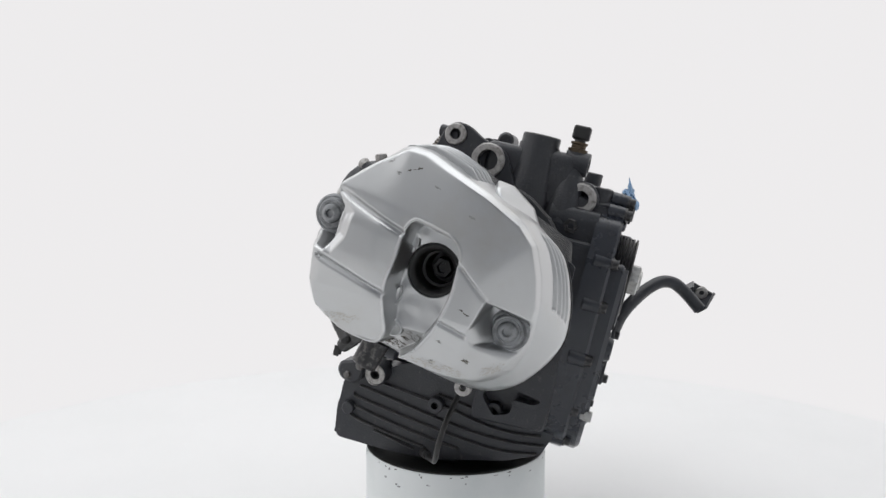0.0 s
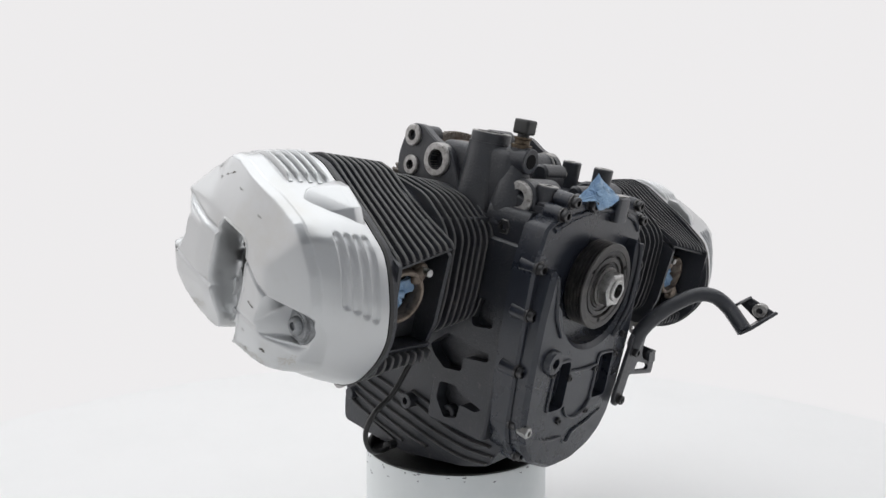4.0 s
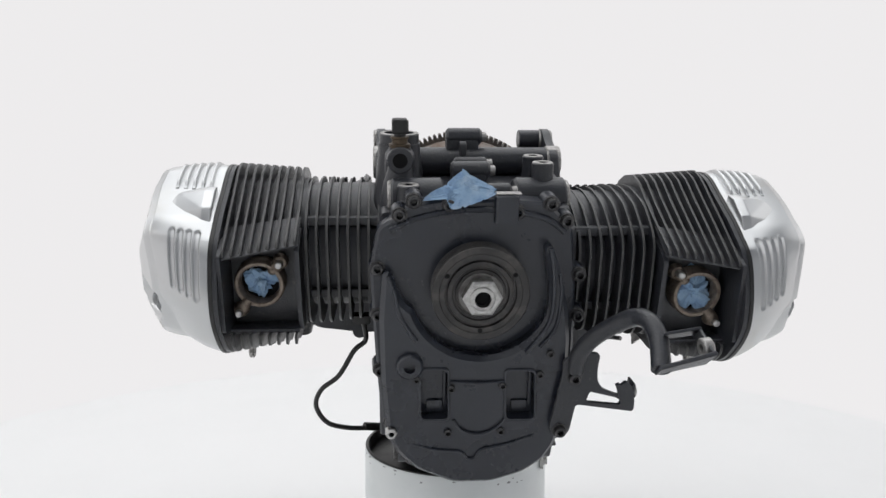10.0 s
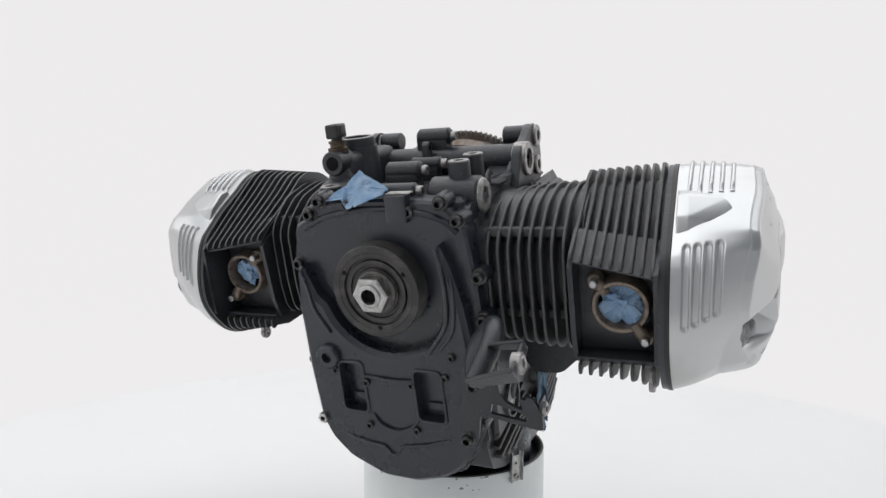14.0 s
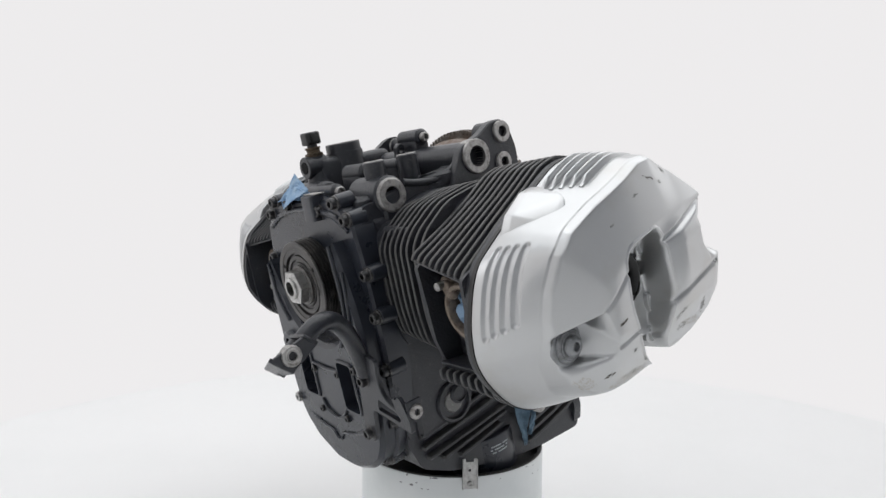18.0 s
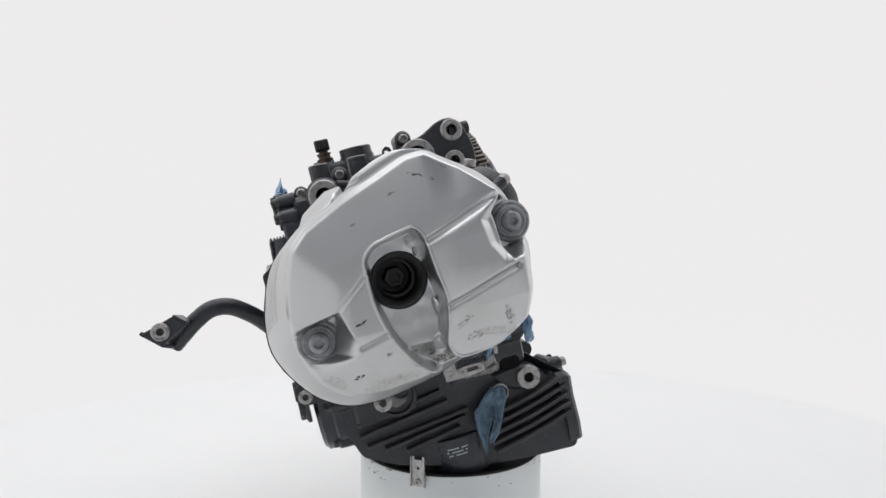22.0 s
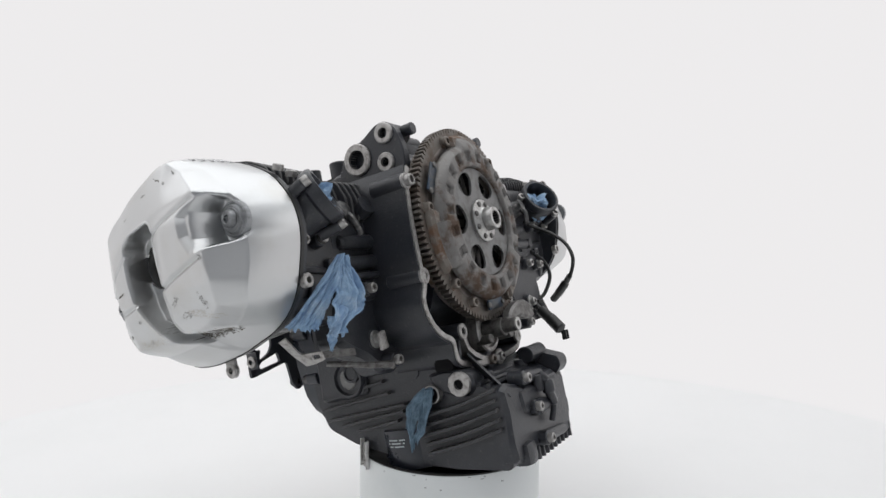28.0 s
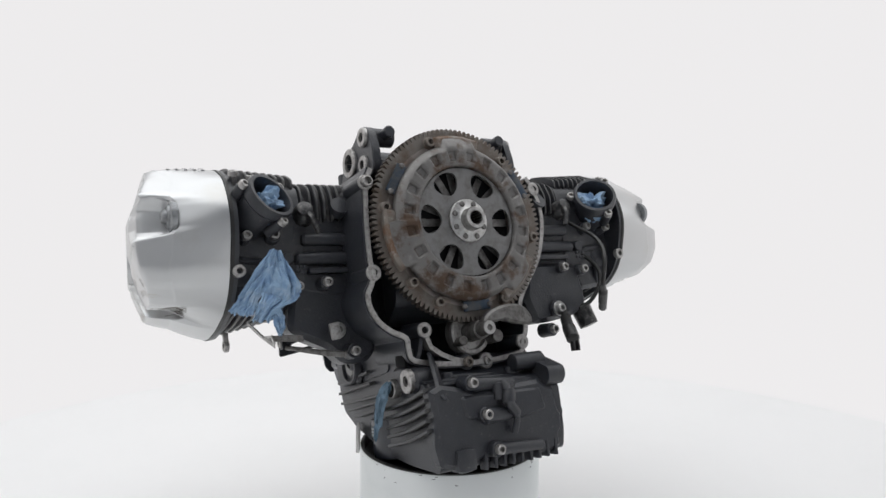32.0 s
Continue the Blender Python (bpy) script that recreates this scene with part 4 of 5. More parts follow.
def build_crankcase(engine):
    bm = B()
    side = [(-200, 60), (-196, 76), (-150, 80), (-90, 78), (-40, 72), (0, 70), (20, 60), (26, 30), (20, -60), (4, -100), (-30, -126), (-32, -178), (-120, -190), (-200, -190), (-204, -150)]
    prism(bm, rounded(side, 8), "x", -92, 92)
    case = part("crankcase", bm, BLACK, engine, "black cast crankcase")
    bm = B()
    prism(bm, rounded([(-108, 58), (-104, 70), (84, 70), (94, 58), (98, -60), (94, -120), (82, -160), (78, -190), (60, -214), (-60, -214), (-90, -188), (-96, -120), (-97, -30)], 8), "y", -130, -186)
    part("front_case", bm, BLACK, case)
    # pocketed flank below one cylinder
    holes = [rounded([(-133, -40), (-165, -33), (-171, -65), (-141, -72)], 7),
             rounded([(-84, -116), (-108, -93), (-130, -93), (-143, -96), (-173, -93), (-173, -104), (-138, -112), (-138, -129), (-112, -136), (-93, -126)], 4),
             rounded([(-109, -154), (-132, -149), (-149, -156), (-177, -160), (-169, -167), (-145, -168), (-144, -186), (-125, -194), (-108, -176)], 4)]
    bm = B()
    prism(bm, rounded([(-188, 34), (-120, 34), (-108, -40), (-82, -84), (-74, -130), (-98, -150), (-98, -206), (-188, -196)], 8), "x", -94, -110, holes=holes, chamfer=2.5)
    part("flank_web", bm, BLACK, case)
    bm = B()
    prism(bm, rounded([(-188, 34), (-120, 34), (-112, -40), (-112, -150), (-110, -190), (-188, -196)], 8), "x", 88, 99, chamfer=4)
    part("flank_web", bm, BLACK, case)
    for y, z in ((-122, -98), (-128, -160)):
        bm = B()
        lathe(bm, [(0, 0), (13, 0), (12, 5), (9, 7), (8, 5), (0, 5)], (97, y, z), (1, 0, 0), 24)
        part("flank_boss", bm, BLACK, case)
    bm = B()
    lathe(bm, [(0, -14), (19, -14), (17, -3), (15.5, 0), (12.5, 0.8), (11.5, -2), (0, -2)], (-101, -157, 48), (-1, 0, 0), 32)
    plug = part("side_plug", bm, BLACK, case)
    place("nut", HEX_DARK, plug, at((-103, -157, 48), (-1, 0, 0)))
    # spigots to the cylinders
    for s in (1, -1):
        bm = B()
        prism(bm, rounded([(-188, 44), (-176, 54), (-146, 56), (-126, 74), (-60, 76), (-30, 50), (-24, -50), (-50, -86), (-120, -96), (-185, -80), (-196, -20)], 12), "x", 80, 104)
        part("cylinder_flange", mirror(bm, s), BLACK, case)
    # top deck
    bm = B()
    prism(bm, rounded([(-88, -196), (84, -196), (88, -150), (86, -128), (102, -100), (104, -60), (100, 6), (-104, 6), (-106, -60), (-104, -100), (-90, -128), (-90, -150)], 10), "z", 60, 84, chamfer=4)
    part("top_deck", bm, BLACK, case)
    # wall under the deck's edge, from the front bush back to the ear, with a rolled lip
    for q in (1, -1):
        bm = B()
        prism(bm, rounded([(-172, 40), (-172, 82), (-140, 88), (-112, 84), (-84, 85), (-62, 96), (-40, 84), (-30, 60), (-40, 40)], 9), "x", q * 70, q * 96, chamfer=3)
        part("deck_wall", bm, BLACK, case)
        bm = B()
        hose(bm, [(q * 95, -142, 90), (q * 96, -126, 86), (q * 97, -104, 84), (q * 98, -82, 87), (q * 100, -66, 97)], 4.2, 10)
        part("rolled_lip", bm, BLACK, case)
    # mounting ears
    for s in (1, -1):
        bm = B()
        ear = [(-74, 96), (-64, 114), (-36, 121), (-14, 134), (3, 135), (14, 124), (22, 96), (20, 70), (-20, 56), (-100, 50)]
        holes = [circle(-46, 99, 12), circle(-1, 120, 6.5), circle(-5, 85, 6)]
        prism(bm, rounded(ear, 9), "x", s * 100, s * 111, holes=holes, chamfer=1.5)
        plate = part("mounting_ear", bm, BLACK, case)
        for (y, z, ro, ri) in ((-46, 99, 20, 12), (-1, 120, 13, 6.5), (-5, 85, 12, 6)):
            bm = B()
            pipe(bm, (s * 98, y, z), (s * 115, y, z), ro, ri, soft=1.4)
            part("mount_bush", bm, CAST_ALU, plate, "bare machined aluminium bush face")
        bm = B()
        pipe(bm, (s * 90, -159, 80), (s * 98, -159, 80), 18.6, 9.5, soft=2)
        part("lower_bush", bm, CAST_ALU, plate)
        bm = B()
        pipe(bm, (s * 38, -159, 80), (s * 95, -159, 80), 21, 9.4, soft=3)
        rod(bm, (s * 60, -159, 80), (s * 62, -159, 80), 9.2)
        part("mount_tube", bm, BLACK, plate)
        bm = B()
        rod(bm, (s * 72, 0, 121), (s * 104, 0, 121), 12)
        part("ear_boss", bm, BLACK, plate)
        bm = B()
        rod(bm, (s * 86, -4, 121), (s * 86, 26, 122), 7.5)
        part("ear_boss", bm, BLACK, plate)
        bm = B()
        block(bm, (s * 104, 2, 104), (10, 10, 40), 3)
        part("ear_rib", bm, BLACK, plate)
        bm = B()
        prism(bm, rounded([(s * 104, -90), (s * 104, -50), (s * 60, -50), (s * 92, -120)], 4), "z", 78, 92, chamfer=4)
        part("ear_web", bm, BLACK, plate)
    bm = B()
    rod(bm, (-100, -45, 99), (100, -45, 99), 18, seg=28)
    rod(bm, (-100, -10, 84), (100, -10, 84), 12)
    part("cross_tube", bm, BLACK, case)
    # bolt bosses lying across the deck
    for y, z, x0, x1, r in ((-43, 130, -26, 18, 10.5), (-84, 103, -20, 20, 8.5), (-132, 104, -28, 16, 10.5), (-184, 91, -30, 32, 9)):
        bm = B()
        rod(bm, (x0, y, z), (x1, y, z), r, seg=22, soft=3)
        block(bm, ((x0 + x1) / 2 - 2, y, z - 12), (x1 - x0 - 4, r * 1.9, 24), 3)
        boss = part("bolt_boss", bm, BLACK, case)
        bolt(boss, (x1 - 1, y, z), (1, 0, 0), BOLT_GREY)
    bm = B()
    prism(bm, rounded([(-72, 90), (-58, 90), (-58, 124), (-64, 128), (-70, 124)], 4), "x", -11, -3, holes=[circle(-64.5, 119, 3.5, 14)], chamfer=1)
    part("eyelet", bm, BLACK, case)
    for x, y, z0, z1 in ((69, -111, 70, 117), (70, -157, 70, 117), (-76, -181, 70, 98)):
        bm = B()
        pipe(bm, (x, y, z0), (x, y, z1), 12, 5.5, 24)
        post = part("post", bm, BLACK, case)
        bm = B()
        pipe(bm, (x, y, z1 - 0.5), (x, y, z1 + 0.6), 11, 5.5, 24, soft=0.3)
        part("machined_top", bm, CAST_ALU, post)
        # near-black disc down the post in place of shade
        bm = B()
        rod(bm, (x, y, z1 - 20), (x, y, z1 - 12), 5.6)
        part("bore_shade", bm, RECESS_SHADE, post)
    # filler and sensor tower
    bm = B()
    pipe(bm, (-84, -97, 76), (-84, -97, 141), 22.5, 17, 36)
    lathe(bm, [(0, 40), (33, 40), (31, 62), (28, 84), (26, 104), (24.4, 118), (24, 130), (0, 130)], (-84, -97, 0), (0, 0, 1), 40)
    tower = part("filler_tower", bm, BLACK, case)
    bm = B()
    block(bm, (-83, -68, 96), (40, 60, 56), 11, segments=4)
    part("tower_shoulder", bm, BLACK, tower)
    bm = B()
    block(bm, (-84, -121, 94), (33, 46, 68), 12, segments=4)
    part("tower_web", bm, BLACK, tower)
    bm = B()
    lathe(bm, [(0, 48), (24, 48), (22, 72), (18.5, 92), (14, 106), (12, 118), (12, 131), (0, 131)], (-84, -141, 0), (0, 0, 1), 32)
    part("sensor_post", bm, BLACK, tower)
    bm = B()
    rod(bm, (-84, -130, 119), (-84, -158, 119), 15, 14)
    part("sensor_port", bm, BLACK, tower)
    # openings of the tower, their shade painted on near-black discs
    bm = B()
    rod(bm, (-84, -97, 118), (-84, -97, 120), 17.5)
    part("bore_shade", bm, RECESS_SHADE, tower)
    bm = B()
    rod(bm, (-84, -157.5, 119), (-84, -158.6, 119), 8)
    part("bore_shade", bm, RECESS_SHADE, tower)
    bm = B()
    pipe(bm, (-84, -97, 140.6), (-84, -97, 141.6), 22, 17.2, 36, soft=0.3)
    part("machined_top", bm, CAST_ALU, tower)
    bm = B()
    lathe(bm, [(0, 130), (11, 130), (11.5, 132), (11.5, 135), (8.5, 136), (8.5, 140), (10, 141), (10, 143), (0, 143)], (-84, -141, 0), (0, 0, 1), 20)
    part("union_ring", bm, BRASS, tower, "tarnished brass ring")
    bm = B()
    lathe(bm, [(0, 141), (6.5, 141), (6.5, 148), (0, 148)], (-84, -141, 0), (0, 0, 1), 18)
    block(bm, (-84, -141, 154), (17, 20, 16), 3, segments=3)
    block(bm, (-76, -141, 154), (3, 8, 12), 0.8)
    part("sensor_cap", bm, RUBBER, tower, "ribbed black plastic cap")
    return case


def ribbon(path, left, right):
    """An outline round a bent line, with a width on each side."""
    pts = [Vector(p) for p in path]
    a, b = [], []
    for i, p in enumerate(pts):
        d = (pts[min(i + 1, len(pts) - 1)] - pts[max(i - 1, 0)]).normalized()
        n = Vector((-d.y, d.x))
        a.append(tuple(p + n * left))
        b.append(tuple(p - n * right))
    return a + b[::-1]


def build_bell_housing(engine):
    """Open rear flange round the clutch."""
    path = [(119, 70), (127, 52), (129, 33), (131, -2), (131, -45), (128, -60), (132, -74), (138, -86), (136, -102), (127, -118), (111, -131), (93, -140), (91, -156), (84, -168),
            (40, -176), (-22, -178), (-74, -172), (-80, -158), (-88, -140), (-83, -116), (-88, -98), (-104, -76), (-122, -52), (-134, -26), (-141, 4), (-140, 30), (-132, 53), (-122, 68)]
    path = [(p.x, p.y) for p in spline([(a, b, 0) for a, b in path], 3)]
    bm = B()
    prism(bm, ribbon(path, 5.5, 3.0), "y", -60, 26)
    bell = part("bell_housing", bm, BLACK, engine, "black bell housing with a bare machined rear edge")
    bm = B()
    prism(bm, ribbon(path, 3.4, 2.6), "y", 25, 28)
    part("machined_edge", bm, CAST_ALU, bell, "bare aluminium flange face")
    # rear wall coloured near black as the shade of the cavity behind the clutch
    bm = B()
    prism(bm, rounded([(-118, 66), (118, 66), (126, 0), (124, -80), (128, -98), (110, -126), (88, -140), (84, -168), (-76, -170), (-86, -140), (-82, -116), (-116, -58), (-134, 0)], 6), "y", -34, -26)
    part("rear_wall", bm, RECESS_SHADE, bell)
    for z in (-108, -128):
        bm = B()
        block(bm, (126 + (z + 108) * 0.5, -4, z), (6, 44, 5), 2)
        part("wall_rib", bm, BLACK, bell)
    for x, z in ((128, 52), (128, -59.5), (-134, 53), (-80, -159), (67, -132.5)):
        bm = B()
        rod(bm, (x, -20, z), (x, 26, z), 11, 10.2)
        body = part("lug_body", bm, BLACK, bell)
        bm = B()
        pipe(bm, (x, 24, z), (x, 28.6, z), 9.8, 4.6, 24)
        part("lug_face", bm, CAST_ALU, body, "bare machined lug face")
        # shade in the lug's opening, painted on a disc
        bm = B()
        rod(bm, (x, 22, z), (x, 26.4, z), 4.8)
        part("bore_shade", bm, RECESS_SHADE, body)
    bm = B()
    pipe(bm, (128, 26, 52), (128, 36, 52.5), 7.0, 4.6, 20)
    part("dowel", bm, CAST_ALU, bell)
    bm = B()
    prism(bm, ribbon([(65, -141), (60, -154), (46, -164), (28, -172), (10, -176)], 3, 3), "y", 12, 27)
    part("web", bm, CAST_ALU, bell)
    bm = B()
    prism(bm, ribbon([(70, -142), (74, -158), (80, -172)], 2.5, 2.5), "y", 0, 22)
    part("web", bm, BLACK, bell)
    # pump shaft in its seat, with a sheet shield over it
    bm = B()
    lathe(bm, [(0, 0), (29, 0), (29, 16), (27, 18), (23, 18), (21, 13), (0, 13)], (-2, 8, -140), (0, 1, 0), 36)
    pump = part("shaft_seat", bm, CAST_ALU, bell, "bare machined ring round the pump shaft")
    bm = B()
    rod(bm, (-2, 16, -140), (-2, 50, -139), 13, 12)
    rod(bm, (-1, 48, -139), (0, 69, -138), 9, 8.5)
    part("shaft", bm, DULL_STEEL, pump)
    bm = B()
    lathe(bm, [(4, 0), (8.4, 0), (8.4, 2), (4, 2)], (0, 68.5, -138), (0, 1, 0), 20, close=True)
    part("shaft_end", bm, STEEL, pump)
    bm = B()
    rod(bm, (-30, 20, -150), (-30, 44, -148), 8)
    rod(bm, (18, 18, -152), (20, 40, -150), 6)
    part("pump_boss", bm, DULL_STEEL, pump)
    dome = [(-46 + 48 * math.cos(radians(a)) * (1 if a < 90 else 0.62), -134 + 24 * math.sin(radians(a))) for a in range(0, 181, 12)]
    bm = B()
    prism(bm, [(x, z) for x, z in dome] + [(-70, -138), (-52, -136), (-30, -130), (-8, -133)], "y", 50, 62, chamfer=3)
    part("pump_shield", bm, DULL_STEEL, pump, "dull bare metal shield")
    for x, z in ((10.5, -177), (-20, -178)):
        bm = B()
        rod(bm, (x, 4, z), (x, 26, z), 10.5)
        boss = part("bolt_boss", bm, CAST_ALU if x < 0 else BLACK, bell)
        bolt(boss, (x, 24, z), (0, 1, 0), BOLT_GREY if x < 0 else RUST_BOLT)
    bm = B()
    lathe(bm, [(0, 0), (15.5, 0), (15.2, 19), (13.6, 22), (7, 22), (6.4, 21), (6.4, 8), (0, 8)], (-84, 30.5, -192), (-1, 0.02, -0.06), 32)
    gallery = part("gallery_end", bm, BLACK, bell)
    bm = B()
    pipe(bm, (-105.5, 31, -193.2), (-107, 31, -193.3), 13, 6.8, 28)
    part("machined_face", bm, CAST_ALU, gallery, "bare machined ring face")
    return bell


def build_clutch(engine):
    bm = B()
    lathe(bm, [(0, 6), (112, 6), (118, 12), (118, 34), (112, 36), (104, 35), (60, 34), (0, 34)], (0, 0, 0), (0, 1, 0), 72)
    clutch = part("clutch", bm, BARE_RUST, engine, "rust-stained dry clutch with toothed starter ring")
    n = 112
    out = []
    for i in range(n):
        for f, r in ((-0.42, 121.5), (-0.2, 127.5), (0.2, 127.5), (0.42, 121.5)):
            w = 2 * math.pi * (i + f) / n
            out.append((r * math.cos(w), r * math.sin(w)))
    bm = B()
    prism(bm, out, "y", 24, 36, holes=[circle(0, 0, 108, 72)])
    part("starter_ring", bm, GEAR, clutch, "toothed grey-brown steel starter ring", angle=25)
    # pressure plate: dished ring with a row of shallow pockets and two swells
    bm = B()
    nf, nr = 320, 22
    grid = []
    for j in range(nf):
        w = 2 * math.pi * j / nf
        k = (j / nf * 20) % 1.0
        col = []
        for i in range(nr + 1):
            r = 72 + 30 * i / nr
            y = 54.5 - 9 * max(0.0, (r - 90) / 12) ** 2 - 2 * max(0.0, (75 - r) / 3) ** 2
            pocket = ease((0.27 - abs(k - 0.5)) / 0.07) * ease((8.0 - abs(r - 85.5)) / 2.4)
            y -= 4.6 * pocket
            swell = max(ease((20 - abs(math.degrees(w) - 345)) / 5), ease((16 - abs(math.degrees(w) - 90)) / 5), ease((16 - abs(math.degrees(w) - 225)) / 5))
            rr = r + 9 * swell * max(0.0, (r - 92) / 10)
            col.append(bm.verts.new((rr * math.cos(w), y + 1.5 * swell, rr * math.sin(w))))
        col.append(bm.verts.new((102.5 * math.cos(w), 40, 102.5 * math.sin(w))))
        col.insert(0, bm.verts.new((72 * math.cos(w), 42, 72 * math.sin(w))))
        grid.append(col)
    for j in range(nf):
        a, b = grid[j - 1], grid[j]
        for i in range(len(a) - 1):
            bm.faces.new((a[i], a[i + 1], b[i + 1], b[i]))
    part("pressure_plate", bm, PLATE_GREY, clutch, "dished grey pressure plate with rusty patches", angle=50)
    for k, (w0, w1) in enumerate(((328, 368), (72, 108), (205, 245))):
        bm = B()
        arc = [(116 * math.cos(radians(a)), 116 * math.sin(radians(a))) for a in range(w0, w1 + 1, 4)]
        arc += [(98 * math.cos(radians(a)), 98 * math.sin(radians(a))) for a in range(w1, w0 - 1, -4)]
        prism(bm, arc, "y", 34, 47, chamfer=4)
        part("cover_bridge", bm, RUST, clutch)
    for w in (30, 150, 268):
        m = Matrix.Rotation(radians(-w), 3, "Y")
        bm = B()
        block(bm, m @ Vector((108, 42, 0)), (13, 3, 40), 1, m)
        part("leaf_spring", bm, BLUE_SPRING, clutch, "blue steel leaf spring")
        for t in (-19, 19):
            p = m @ Vector((108, 43, t))
            place("rivet", RIVET, clutch, at(p, (0, 1, 0)))
    for w in (70, 9, 318, 296, 244, 190, 130):
        p = Vector((112 * math.cos(radians(w)), 35, 112 * math.sin(radians(w))))
        bolt(clutch, p, (0, 1, 0), RUST_BOLT)
    # balance drillings as flat discs coloured like shade
    for w in (52, 80, 285, 335, 210, 165):
        p = Vector((113 * math.cos(radians(w)), 35, 113 * math.sin(radians(w))))
        bm = B()
        lathe(bm, [(0, 0.6), (4.4, 0.6), (4.4, -2), (0, -2)], p, (0, 1, 0), 16)
        part("balance_hole_shade", bm, RECESS_SHADE, clutch)
    # added plate, coloured as the shade seen through the disc's windows
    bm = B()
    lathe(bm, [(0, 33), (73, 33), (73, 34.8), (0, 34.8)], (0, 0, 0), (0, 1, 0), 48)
    part("disc_shadow_plate", bm, RECESS_SHADE, clutch, "added near-black plate standing in for shade behind the friction disc")
    # friction disc with its windows
    holes = []
    for k in range(6):
        w = radians(60 * k + 2)
        c, s = math.cos(w), math.sin(w)
        holes.append([(c * (53 + 15 * math.cos(a)) - s * (18 + 5 * math.cos(a)) * math.sin(a), s * (53 + 15 * math.cos(a)) + c * (18 + 5 * math.cos(a)) * math.sin(a)) for a in [2 * math.pi * i / 24 for i in range(24)]])
    bm = B()
    prism(bm, circle(0, 0, 70.6, 64), "y", 46, 49, holes=holes)
    part("friction_disc", bm, DISC_GREY, clutch, "grey friction disc with six round windows")
    for k in range(18):
        m = Matrix.Rotation(radians(20 * k), 3, "Y")
        bm = B()
        block(bm, m @ Vector((47, 37 + 2 * (k % 2), 0)), (44, 1.6, 10), 0.6, m)
        part("spring_finger", bm, DULL_STEEL, clutch)
    bm = B()
    lathe(bm, [(9.5, 46), (9.5, 70), (13.5, 70), (14.5, 68), (15, 57), (18, 54.5), (27, 53.5), (28, 52.5), (28, 46)], (0, 0, 0), (0, 1, 0), 40, close=True)
    hub = part("hub", bm, STEEL, clutch, "bare steel splined hub")
    # disc coloured as the shade inside the hub
    bm = B()
    lathe(bm, [(0, 50), (10, 50), (10, 48), (0, 48)], (0, 0, 0), (0, 1, 0), 24)
    part("hub_bore_shade", bm, RECESS_SHADE, hub)
    for k in range(8):
        w = 2 * math.pi * (k + 0.5) / 8
        place("rivet", RIVET, hub, at((22.5 * math.cos(w), 53.6, 22.5 * math.sin(w)), (0, 1, 0)))
    for k in range(16):
        m = Matrix.Rotation(-2 * math.pi * k / 16, 3, "Y")
        bm = B()
        block(bm, m @ Vector((9, 60, 0)), (2.2, 18, 1.6), 0)
        part("spline_tooth", bm, DULL_STEEL, hub)
    return clutch


def side_fin(side, line, thick=3.4, x0=80.0, x1=98.0):
    """A cast fin on a flank of the sump, along a line of (along, up) points."""
    path = [(p.x, p.y) for p in spline([(a, b, 0) for a, b in line], 4)]
    out = [(a, b + thick / 2) for a, b in path] + [(a, b - thick / 2) for a, b in reversed(path)]
    return prism(B(), out, "x", side * x0, side * x1, chamfer=1.0)


